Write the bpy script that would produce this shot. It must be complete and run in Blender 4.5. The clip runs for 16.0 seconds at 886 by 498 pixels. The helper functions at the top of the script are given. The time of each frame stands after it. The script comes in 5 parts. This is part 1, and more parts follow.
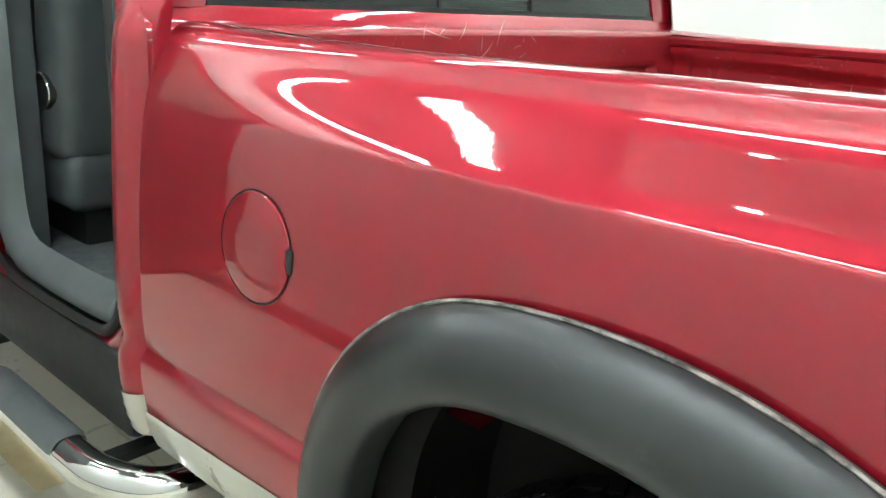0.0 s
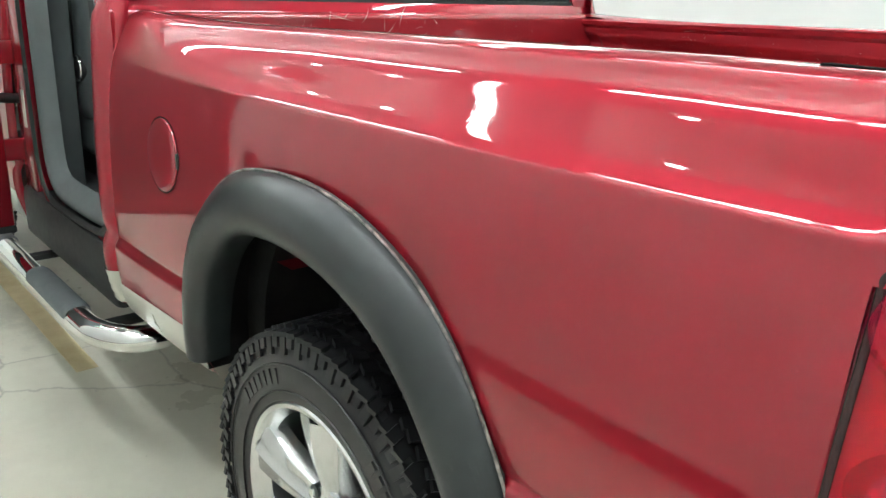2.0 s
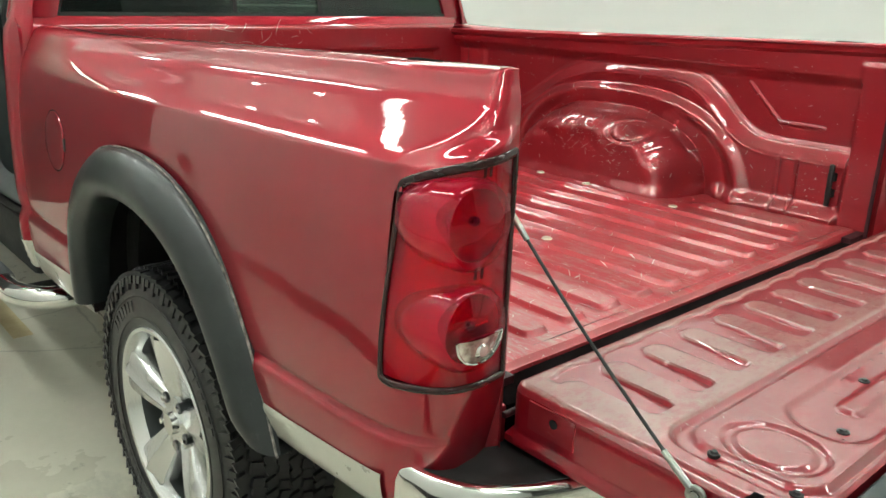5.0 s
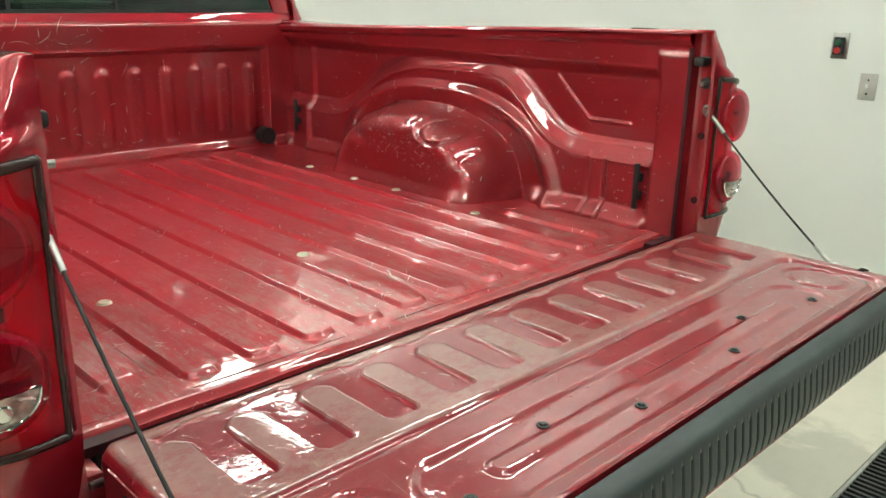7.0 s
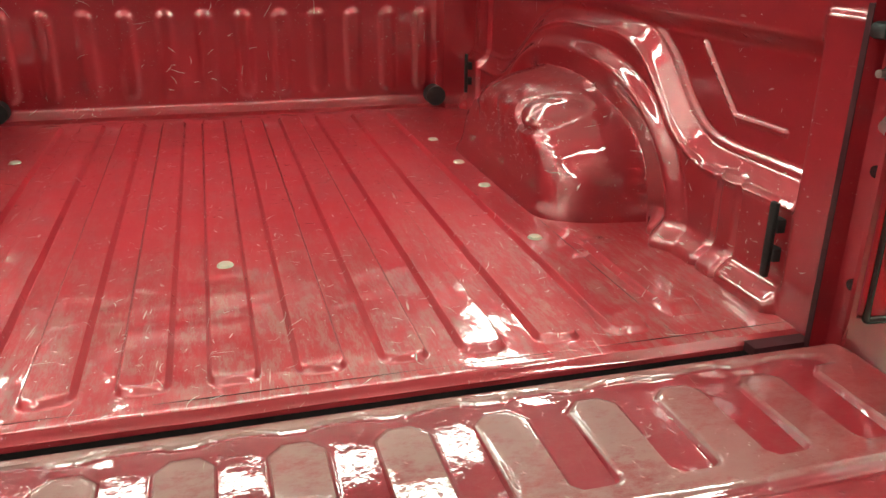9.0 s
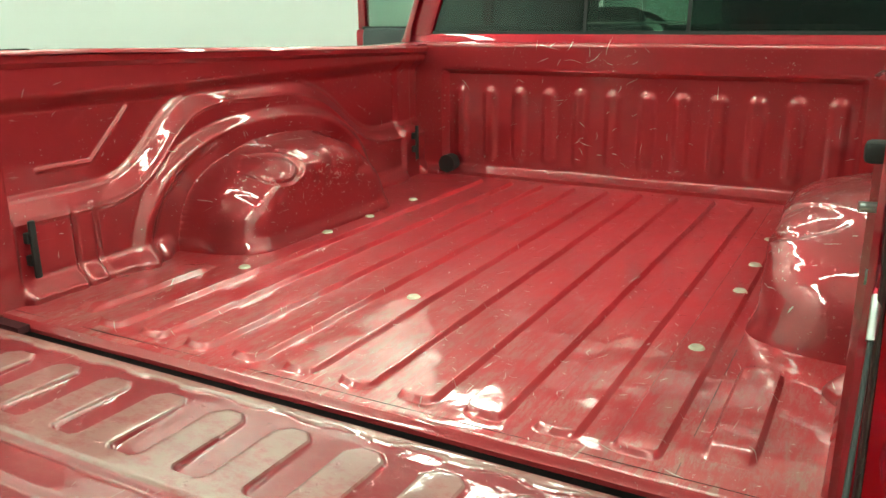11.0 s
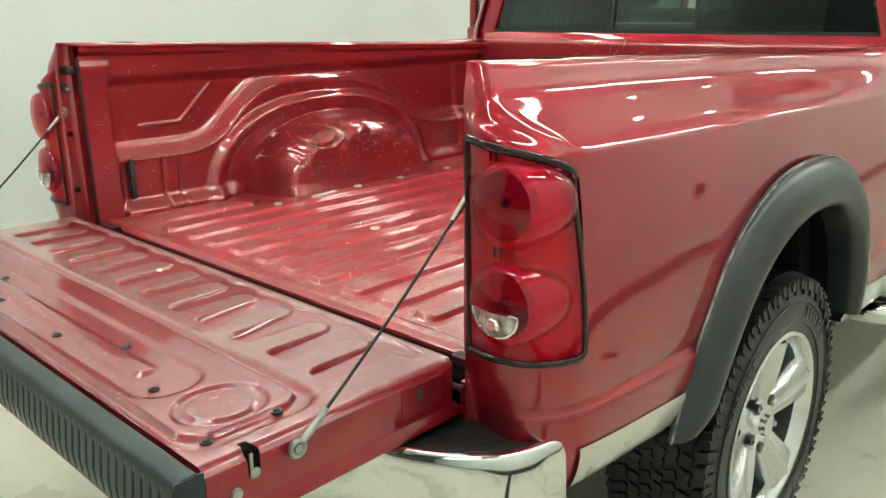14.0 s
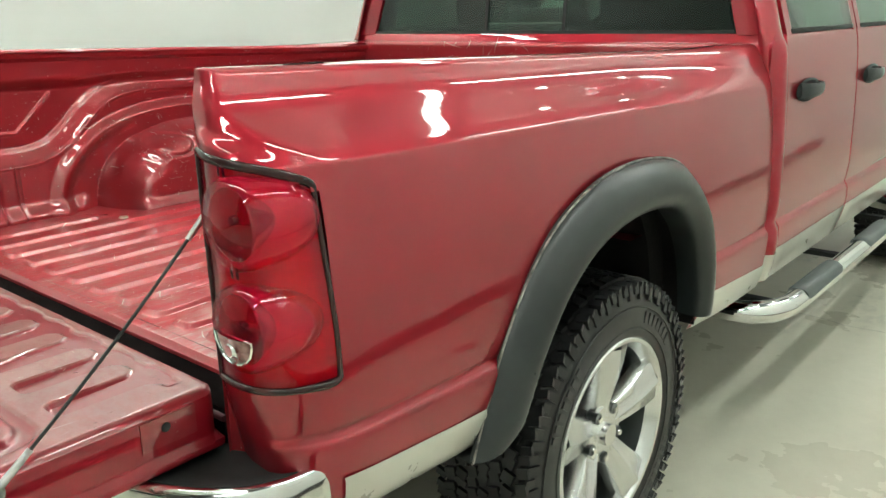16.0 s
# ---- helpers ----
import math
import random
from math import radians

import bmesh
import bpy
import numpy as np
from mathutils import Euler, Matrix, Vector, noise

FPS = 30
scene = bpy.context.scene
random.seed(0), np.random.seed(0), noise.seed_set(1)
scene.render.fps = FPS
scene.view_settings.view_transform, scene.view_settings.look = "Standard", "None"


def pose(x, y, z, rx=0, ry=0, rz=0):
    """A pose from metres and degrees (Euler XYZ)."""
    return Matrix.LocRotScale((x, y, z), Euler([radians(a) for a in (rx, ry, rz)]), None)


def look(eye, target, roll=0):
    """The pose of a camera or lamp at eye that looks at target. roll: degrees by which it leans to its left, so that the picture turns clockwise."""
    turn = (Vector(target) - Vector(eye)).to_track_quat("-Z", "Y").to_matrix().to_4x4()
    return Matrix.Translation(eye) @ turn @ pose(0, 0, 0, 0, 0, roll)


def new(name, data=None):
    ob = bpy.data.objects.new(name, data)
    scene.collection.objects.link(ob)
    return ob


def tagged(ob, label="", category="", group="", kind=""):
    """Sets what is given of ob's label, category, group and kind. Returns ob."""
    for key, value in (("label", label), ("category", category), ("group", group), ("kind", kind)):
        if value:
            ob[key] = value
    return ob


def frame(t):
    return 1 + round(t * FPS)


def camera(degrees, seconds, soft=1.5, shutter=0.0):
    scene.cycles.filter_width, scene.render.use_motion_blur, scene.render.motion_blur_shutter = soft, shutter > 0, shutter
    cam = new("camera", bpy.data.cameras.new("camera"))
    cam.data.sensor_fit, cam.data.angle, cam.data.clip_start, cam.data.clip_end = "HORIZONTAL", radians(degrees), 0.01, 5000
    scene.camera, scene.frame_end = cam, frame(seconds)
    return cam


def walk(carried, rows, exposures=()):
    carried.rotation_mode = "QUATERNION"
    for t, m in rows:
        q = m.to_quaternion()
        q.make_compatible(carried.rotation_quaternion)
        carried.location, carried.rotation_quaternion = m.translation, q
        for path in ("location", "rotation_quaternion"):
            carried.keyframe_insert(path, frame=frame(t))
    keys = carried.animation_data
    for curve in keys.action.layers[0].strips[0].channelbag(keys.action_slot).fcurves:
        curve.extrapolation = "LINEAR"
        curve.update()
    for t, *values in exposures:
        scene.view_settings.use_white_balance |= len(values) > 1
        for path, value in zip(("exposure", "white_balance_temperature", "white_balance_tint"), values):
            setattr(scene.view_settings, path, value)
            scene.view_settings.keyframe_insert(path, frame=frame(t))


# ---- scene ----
cam = camera(57.4, 16.0)
PATH = [
    (0, (-1.658, 0.667, 1.478), (-0.223, 1.917, 0.863), 4.0),
    (0.5, (-1.631, 0.425, 1.489), (-0.223, 1.697, 0.858), 4.0),
    (1, (-1.615, 0.192, 1.503), (-0.26, 1.537, 0.908), 2.9),
    (1.5, (-1.664, -0.014, 1.491), (-0.359, 1.398, 0.941), 2.1),
    (2, (-1.687, -0.171, 1.496), (-0.438, 1.258, 0.865), 2.3),
    (2.5, (-1.669, -0.264, 1.503), (-0.396, 1.145, 0.876), 2.7),
    (3, (-1.588, -0.412, 1.502), (-0.345, 1.033, 0.897), 2.2),
    (3.2, (-1.562, -0.483, 1.507), (-0.342, 0.976, 0.887), 1.9),
    (5.3, (-1.681, -0.856, 1.538), (-0.381, 0.538, 0.931), 1.7),
    (5.5, (-1.658, -0.871, 1.533), (-0.298, 0.465, 0.931), 2.2),
    (6, (-1.548, -0.909, 1.532), (-0.123, 0.363, 0.94), 1.4),
    (6.5, (-1.318, -0.986, 1.523), (0.065, 0.33, 0.926), 1.5),
    (7, (-1.12, -1.006, 1.503), (0.219, 0.353, 0.903), 1.0),
    (7.5, (-0.855, -0.946, 1.498), (0.411, 0.458, 0.845), 0.8),
    (8, (-0.624, -0.914, 1.464), (0.471, 0.619, 0.792), -0.8),
    (8.2, (-0.507, -0.932, 1.464), (0.487, 0.653, 0.759), -0.5),
    (10.3, (0.5, -0.701, 1.47), (0.052, 1.133, 0.808), 0.0),
    (10.5, (0.566, -0.75, 1.483), (-0.026, 1.059, 0.87), -0.5),
    (11, (0.795, -0.872, 1.484), (-0.131, 0.813, 0.932), -0.5),
    (11.5, (1.017, -0.887, 1.488), (-0.148, 0.639, 0.928), -1.4),
    (12, (1.242, -0.854, 1.485), (-0.072, 0.55, 0.932), 0.4),
    (12.5, (1.404, -0.912, 1.497), (0.033, 0.438, 0.952), -1.0),
    (13, (1.553, -1.006, 1.501), (0.149, 0.311, 0.958), -1.6),
    (13.5, (1.631, -1.032, 1.5), (0.327, 0.38, 0.947), -0.1),
    (14, (1.665, -0.976, 1.503), (0.342, 0.415, 0.944), -0.5),
    (14.5, (1.721, -0.886, 1.505), (0.402, 0.509, 0.947), -1.3),
    (15, (1.759, -0.826, 1.503), (0.489, 0.614, 0.942), -1.1),
    (15.5, (1.788, -0.767, 1.504), (0.54, 0.692, 0.943), -1.3),
    (16, (1.858, -0.688, 1.5), (0.606, 0.769, 0.942), -1.2),
]
walk(cam, [(t, look(eye, goal, roll)) for t, eye, goal, roll in PATH], [(0, 0.80, 6050, 13), (1.5, 0.68, 6050, 15), (2.6, 0.56, 6100, 16), (3.2, 0.48, 6200, 13), (5.3, 0.24, 6500, 10), (6.4, 0.20, 6600, 9), (7.5, 0.21, 6650, 9), (8.2, 0.22, 6650, 9), (10.3, 0.70, 6500, -19), (10.6, 0.68, 6500, -19), (11.0, 0.55, 6550, -14), (11.5, 0.24, 6650, -3), (13, 0.14, 6650, 2), (14, 0.30, 6550, 5), (14.5, 0.34, 6550, 6), (16, 0.34, 6450, 7)])

# ---- light ----
world = bpy.data.worlds.new("world")
scene.world = world
world.use_nodes = True
world.node_tree.nodes["Background"].inputs[0].default_value = (0.8, 0.9, 0.85, 1)
world.node_tree.nodes["Background"].inputs[1].default_value = 0.02
TUBE_POWER, PANEL_POWER = 33.0, 18.0
GROUND = 0.05
CEIL = 3.75
WALL_R, WALL_L, WALL_B, WALL_F = 2.80, -2.52, -7.0, 9.0


# ---- materials ----
def nodes_of(name):
    m = bpy.data.materials.new(name)
    m.use_nodes = True
    nt = m.node_tree
    return m, nt, nt.nodes["Principled BSDF"]


def noise_node(nt, scale, detail=4, rough=0.6, stretch=None):
    tc = nt.nodes.new("ShaderNodeTexCoord")
    n = nt.nodes.new("ShaderNodeTexNoise")
    n.inputs["Scale"].default_value, n.inputs["Detail"].default_value, n.inputs["Roughness"].default_value = scale, detail, rough
    if stretch:
        mp = nt.nodes.new("ShaderNodeMapping")
        mp.inputs["Scale"].default_value = stretch
        nt.links.new(tc.outputs["Object"], mp.inputs[0])
        nt.links.new(mp.outputs[0], n.inputs["Vector"])
    else:
        nt.links.new(tc.outputs["Object"], n.inputs["Vector"])
    return n


def ramp(nt, src, a, b, ca=(0, 0, 0, 1), cb=(1, 1, 1, 1)):
    r = nt.nodes.new("ShaderNodeValToRGB")
    r.color_ramp.elements[0].position, r.color_ramp.elements[1].position = a, b
    r.color_ramp.elements[0].color, r.color_ramp.elements[1].color = ca, cb
    nt.links.new(src, r.inputs[0])
    return r.outputs[0]


def mixc(nt, fac, a, b):
    mx = nt.nodes.new("ShaderNodeMix")
    mx.data_type = "RGBA"
    for sock, v in ((mx.inputs[0], fac), (mx.inputs[6], a), (mx.inputs[7], b)):
        if isinstance(v, (tuple, float, int)):
            sock.default_value = v
        else:
            nt.links.new(v, sock)
    return mx.outputs[2]


def bump(nt, bsdf, src, strength, dist):
    b = nt.nodes.new("ShaderNodeBump")
    b.inputs["Strength"].default_value, b.inputs["Distance"].default_value = strength, dist
    nt.links.new(src, b.inputs["Height"])
    nt.links.new(b.outputs[0], bsdf.inputs["Normal"])


def plain(name, ca, cb, rough, scale=6.0, metal=0.0, coat=0.0, bmp=0.0, bscale=200.0, bdist=0.001, rvar=0.08):
    m, nt, p = nodes_of(name)
    n = noise_node(nt, scale)
    nt.links.new(ramp(nt, n.outputs[0], 0.35, 0.68, (*ca, 1), (*cb, 1)), p.inputs["Base Color"])
    n2 = noise_node(nt, scale * 5)
    mr = nt.nodes.new("ShaderNodeMapRange")
    mr.inputs[3].default_value, mr.inputs[4].default_value = max(0.02, rough - rvar), rough + rvar
    nt.links.new(n2.outputs[0], mr.inputs[0])
    nt.links.new(mr.outputs[0], p.inputs["Roughness"])
    p.inputs["Metallic"].default_value = metal
    p.inputs["Coat Weight"].default_value = coat
    if bmp:
        bump(nt, p, noise_node(nt, bscale, 3).outputs[0], bmp, bdist)
    return m


def paint(name, dust, worn, streak=None):
    """Metallic red under clear coat; dust film, scuffs and scratches for the load bed."""
    m, nt, p = nodes_of(name)
    big = noise_node(nt, 1.7, 3)
    # one body paint; red raised on the floor, lowered on the tailgate, to even their light
    red = {"red_paint": 0.32, "red_bed_paint": 0.34, "red_paint_lit_floor": 0.45, "red_paint_dimmed_gate": 0.24}[name]
    base = ramp(nt, big.outputs[0], 0.3, 0.7, (red, 0.013 * red, 0.048 * red, 1), (1.1 * red, 0.018 * red, 0.060 * red, 1))
    p.inputs["Metallic"].default_value = {"red_paint": 0.66, "red_bed_paint": 0.56, "red_paint_lit_floor": 0.20, "red_paint_dimmed_gate": 0.14}[name]
    p.inputs["Roughness"].default_value = 0.44
    p.inputs["Specular IOR Level"].default_value = 0.3
    p.inputs["Coat Weight"].default_value = 1.0
    p.inputs["Coat IOR"].default_value = 1.68 if not dust else 1.85
    p.inputs["Coat Roughness"].default_value = 0.015
    if dust:
        # thin film of dust with wiped patches
        d1 = noise_node(nt, 6.5, 8, 0.75, streak)
        d2 = noise_node(nt, 62, 8, 0.85, streak)
        d3 = noise_node(nt, 11.0, 6, 0.65)
        film = mixc(nt, 0.70, ramp(nt, d1.outputs[0], 0.36, 0.58), ramp(nt, d2.outputs[0], 0.46, 0.56))
        film = mixc(nt, ramp(nt, d3.outputs[0], 0.40, 0.52), mixc(nt, 0.65, film, (0, 0, 0, 1)), film)
        fac = nt.nodes.new("ShaderNodeMath")
        fac.operation, fac.use_clamp, fac.inputs[1].default_value = "MULTIPLY", True, dust
        # dust settles on level faces
        geo = nt.nodes.new("ShaderNodeNewGeometry")
        sep = nt.nodes.new("ShaderNodeSeparateXYZ")
        nt.links.new(geo.outputs["Normal"], sep.inputs[0])
        film = mixc(nt, ramp(nt, sep.outputs[2], 0.90, 0.985), (0.20, 0.20, 0.20, 1), film)
        if name == "red_paint_lit_floor":
            # thickest by the tailgate
            at = nt.nodes.new("ShaderNodeSeparateXYZ")
            nt.links.new(geo.outputs["Position"], at.inputs[0])
            film = mixc(nt, ramp(nt, at.outputs[1], 0.25, 0.80), film, mixc(nt, 0.75, film, (0, 0, 0, 1)))
        if name == "red_paint_dimmed_gate":
            # caked on the raised pads, rubbed clean in the low slots and towards the free edge
            at = nt.nodes.new("ShaderNodeSeparateXYZ")
            nt.links.new(geo.outputs["Position"], at.inputs[0])
            cake = ramp(nt, mixc(nt, 0.45, d1.outputs[0], d2.outputs[0]), 0.40, 0.52, (0.22, 0.22, 0.22, 1))
            for axis, lo, hi in ((2, 0.9215, 0.9240), (1, -0.290, -0.262), (0, 0.80, 0.25)):
                reach = nt.nodes.new("ShaderNodeMapRange")
                reach.interpolation_type = "SMOOTHSTEP"
                for k, v in ((1, lo), (2, hi), (3, (0.30, 0.04, 0.0)[axis]), (4, 1.0)):
                    reach.inputs[k].default_value = v
                nt.links.new(at.outputs[axis], reach.inputs[0])
                cake = mixc(nt, reach.outputs[0], (0.0, 0.0, 0.0, 1), cake)
            film = mixc(nt, 0.12, cake, film)
        nt.links.new(film, fac.inputs[0])
        base = mixc(nt, fac.outputs[0], base, (0.36, 0.285, 0.24, 1))
        # rubbed scuffs in clusters, nicks, and fine bent scratches
        clump = ramp(nt, noise_node(nt, 4.5, 3, 0.6).outputs[0], 0.50, 0.62)
        s1 = noise_node(nt, 12, 9, 0.82, (1, 0.3, 1))
        marks = ramp(nt, s1.outputs[0], 0.69, 0.73)
        s2 = noise_node(nt, 95, 2, 0.5)
        marks = mixc(nt, ramp(nt, s2.outputs[0], 0.775, 0.80), marks, (1, 1, 1, 1))
        for turn, th in ((0.12, 0.735), (-0.5, 0.745), (1.3, 0.75)):
            tc = nt.nodes.new("ShaderNodeTexCoord")
            mp = nt.nodes.new("ShaderNodeMapping")
            mp.inputs["Rotation"].default_value = (0.3 * turn, 0.5 * turn, turn)
            sq = nt.nodes.new("ShaderNodeMapping")
            sq.inputs["Scale"].default_value = (1.0, 0.03, 1.0)
            sc = nt.nodes.new("ShaderNodeTexNoise")
            sc.inputs["Scale"].default_value, sc.inputs["Detail"].default_value, sc.inputs["Distortion"].default_value = 170, 1, 0.5
            nt.links.new(tc.outputs["Object"], mp.inputs[0])
            nt.links.new(mp.outputs[0], sq.inputs[0])
            nt.links.new(sq.outputs[0], sc.inputs["Vector"])
            marks = mixc(nt, ramp(nt, sc.outputs[0], th, th + 0.03), marks, (1, 1, 1, 1))
        marks = mixc(nt, clump, mixc(nt, 0.93, marks, (0, 0, 0, 1)), marks)
        mf = nt.nodes.new("ShaderNodeMath")
        mf.operation, mf.use_clamp, mf.inputs[1].default_value = "MULTIPLY", True, worn
        nt.links.new(marks, mf.inputs[0])
        base = mixc(nt, mf.outputs[0], base, (0.62, 0.44, 0.40, 1))
        mr = nt.nodes.new("ShaderNodeMapRange")
        mr.inputs[3].default_value, mr.inputs[4].default_value = 0.006, 0.03 + 0.07 * dust
        nt.links.new(fac.outputs[0], mr.inputs[0])
        nt.links.new(mr.outputs[0], p.inputs["Coat Roughness"])
        cw = nt.nodes.new("ShaderNodeMapRange")
        cw.inputs[3].default_value, cw.inputs[4].default_value = 1.0, 0.75
        nt.links.new(fac.outputs[0], cw.inputs[0])
        nt.links.new(cw.outputs[0], p.inputs["Coat Weight"])
        b = nt.nodes.new("ShaderNodeBump")
        b.inputs["Strength"].default_value, b.inputs["Distance"].default_value = 0.5, 0.0025
        dings = mixc(nt, 0.5 if worn > 0.5 else 0.0, noise_node(nt, 17, 5, 0.58).outputs[0], ramp(nt, noise_node(nt, 55, 2, 0.5).outputs[0], 0.66, 0.74))
        nt.links.new(dings, b.inputs["Height"])
        nt.links.new(b.outputs[0], p.inputs["Coat Normal"])
    else:
        # orange peel
        b = nt.nodes.new("ShaderNodeBump")
        b.inputs["Strength"].default_value, b.inputs["Distance"].default_value = 0.05, 0.001
        nt.links.new(noise_node(nt, 90, 2, 0.5).outputs[0], b.inputs["Height"])
        nt.links.new(b.outputs[0], p.inputs["Coat Normal"])
    nt.links.new(base, p.inputs["Base Color"])
    return m


RED = paint("red_paint", 0, 0)
RED_BED = paint("red_bed_paint", 0.24, 0.8)
RED_FLOOR = paint("red_paint_lit_floor", 0.52, 1.0, (1, 0.2, 1))
RED_GATE = paint("red_paint_dimmed_gate", 0.48, 0.6, (0.6, 1, 1))
VOID = plain("matt_black", (0.003, 0.002, 0.002), (0.006, 0.004, 0.004), 0.95, 8, rvar=0.02)
VOID.node_tree.nodes["Principled BSDF"].inputs["Specular IOR Level"].default_value = 0.05
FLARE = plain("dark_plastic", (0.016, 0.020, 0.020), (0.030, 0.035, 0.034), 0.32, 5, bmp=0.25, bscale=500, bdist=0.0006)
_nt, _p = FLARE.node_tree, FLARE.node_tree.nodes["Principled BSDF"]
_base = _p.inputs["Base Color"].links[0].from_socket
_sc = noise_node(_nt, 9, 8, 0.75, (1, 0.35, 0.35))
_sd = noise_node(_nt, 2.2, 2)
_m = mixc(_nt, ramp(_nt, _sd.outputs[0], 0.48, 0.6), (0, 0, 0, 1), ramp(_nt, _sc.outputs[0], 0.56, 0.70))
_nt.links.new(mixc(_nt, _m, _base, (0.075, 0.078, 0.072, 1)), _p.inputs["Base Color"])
BLACK = plain("black_plastic", (0.008, 0.009, 0.009), (0.016, 0.017, 0.017), 0.55, 8)
RUBBER = plain("tyre_rubber", (0.009, 0.0095, 0.010), (0.021, 0.0215, 0.022), 0.36, 9, bmp=0.2, bscale=160)
SEAL = plain("dark_seal", (0.020, 0.008, 0.009), (0.030, 0.011, 0.012), 0.18, 8)
WELL = plain("grimy_black_liner", (0.004, 0.004, 0.004), (0.014, 0.013, 0.012), 0.6, 14, bmp=0.4, bscale=60, bdist=0.003)
MAROON = plain("dark_maroon", (0.03, 0.004, 0.007), (0.05, 0.006, 0.010), 0.5, 8)
SCRATCH = plain("scratched_paint", (0.50, 0.34, 0.31), (0.72, 0.60, 0.56), 0.35, 40, coat=0.6)
SCUFF = plain("scuffed_edge", (0.05, 0.05, 0.045), (0.42, 0.38, 0.34), 0.6, 35)
LETTER = plain("raised_rubber", (0.02, 0.02, 0.02), (0.035, 0.035, 0.035), 0.4, 9)
CHROME = plain("chrome", (0.75, 0.76, 0.74), (0.82, 0.82, 0.80), 0.06, 4, metal=1.0, rvar=0.04)
ALLOY = plain("alloy", (0.66, 0.67, 0.66), (0.76, 0.76, 0.75), 0.24, 5, metal=0.85, rvar=0.06)
STEEL = plain("zinc_steel", (0.36, 0.37, 0.35), (0.52, 0.52, 0.5), 0.35, 30, metal=1.0)
SILVER = plain("silver_paint", (0.52, 0.50, 0.43), (0.58, 0.56, 0.49), 0.3, 3, metal=0.25, coat=1.0)
PAD = plain("tailgate_cap_plastic", (0.010, 0.020, 0.022), (0.022, 0.034, 0.036), 0.42, 7, bmp=0.3, bscale=420, bdist=0.0006)
LEATHER = plain("grey_leather", (0.05, 0.060, 0.062), (0.066, 0.077, 0.079), 0.45, 6, bmp=0.3, bscale=260, bdist=0.0008)
TRIM = plain("grey_trim", (0.09, 0.105, 0.105), (0.115, 0.13, 0.13), 0.55, 6, bmp=0.2, bscale=300)
CARPET = plain("grey_carpet", (0.10, 0.115, 0.115), (0.14, 0.155, 0.155), 0.95, 30, bmp=0.8, bscale=500, bdist=0.003)
CREAM = plain("cream_trim", (0.6, 0.58, 0.5), (0.65, 0.63, 0.55), 0.6, 6)
WALLM = plain("white_wall_paint", (0.76, 0.79, 0.76), (0.80, 0.83, 0.80), 0.55, 0.8, bmp=0.15, bscale=90)
CEILM = plain("ceiling_paint", (0.11, 0.115, 0.11), (0.14, 0.145, 0.14), 0.8, 1.5)
GREYWALL = plain("dark_back_wall", (0.07, 0.072, 0.07), (0.10, 0.102, 0.10), 0.6, 0.8)
WHITE = plain("white_enamel", (0.78, 0.79, 0.77), (0.82, 0.82, 0.80), 0.35, 5)
YELLOW = plain("yellow_line_paint", (0.58, 0.46, 0.24), (0.70, 0.60, 0.36), 0.5, 9)
BASE = plain("dark_vinyl", (0.035, 0.034, 0.034), (0.055, 0.052, 0.050), 0.4, 6)
BRONZE = plain("pale_bolt", (0.55, 0.52, 0.4), (0.7, 0.66, 0.52), 0.4, 40, metal=0.4)


def concrete():
    m, nt, p = nodes_of("sealed_concrete")
    a, b = noise_node(nt, 0.9, 6, 0.65), noise_node(nt, 14, 6, 0.7)
    c1 = ramp(nt, a.outputs[0], 0.3, 0.72, (0.60, 0.58, 0.47, 1), (0.80, 0.77, 0.65, 1))
    c2 = ramp(nt, b.outputs[0], 0.25, 0.8, (0.62, 0.60, 0.49, 1), (0.78, 0.76, 0.64, 1))
    c = mixc(nt, 0.4, c1, c2)
    damp = ramp(nt, noise_node(nt, 1.1, 9, 0.68, (1, 0.6, 1)).outputs[0], 0.54, 0.60, (0, 0, 0, 1), (0.45, 0.45, 0.45, 1))
    c = mixc(nt, damp, c, (0.30, 0.30, 0.25, 1))
    spots = ramp(nt, noise_node(nt, 9, 6, 0.7).outputs[0], 0.66, 0.72, (0, 0, 0, 1), (0.5, 0.5, 0.5, 1))
    c = mixc(nt, spots, c, (0.22, 0.21, 0.17, 1))
    v = nt.nodes.new("ShaderNodeTexVoronoi")
    v.feature = "DISTANCE_TO_EDGE"
    v.inputs["Scale"].default_value = 0.6
    tc = nt.nodes.new("ShaderNodeTexCoord")
    wn = noise_node(nt, 3, 5)
    ad = nt.nodes.new("ShaderNodeMixRGB")
    ad.inputs[0].default_value = 0.12
    nt.links.new(tc.outputs["Object"], ad.inputs[1])
    nt.links.new(wn.outputs[1], ad.inputs[2])
    nt.links.new(ad.outputs[0], v.inputs["Vector"])
    c = mixc(nt, ramp(nt, v.outputs["Distance"], 0.0015, 0.004, (0.5, 0.5, 0.5, 1), (0, 0, 0, 1)), c, (0.24, 0.22, 0.18, 1))
    nt.links.new(c, p.inputs["Base Color"])
    nt.links.new(ramp(nt, a.outputs[0], 0.3, 0.7, (0.22, 0.22, 0.22, 1), (0.42, 0.42, 0.42, 1)), p.inputs["Roughness"])
    bump(nt, p, b.outputs[0], 0.15, 0.003)
    return m


CONCRETE = concrete()


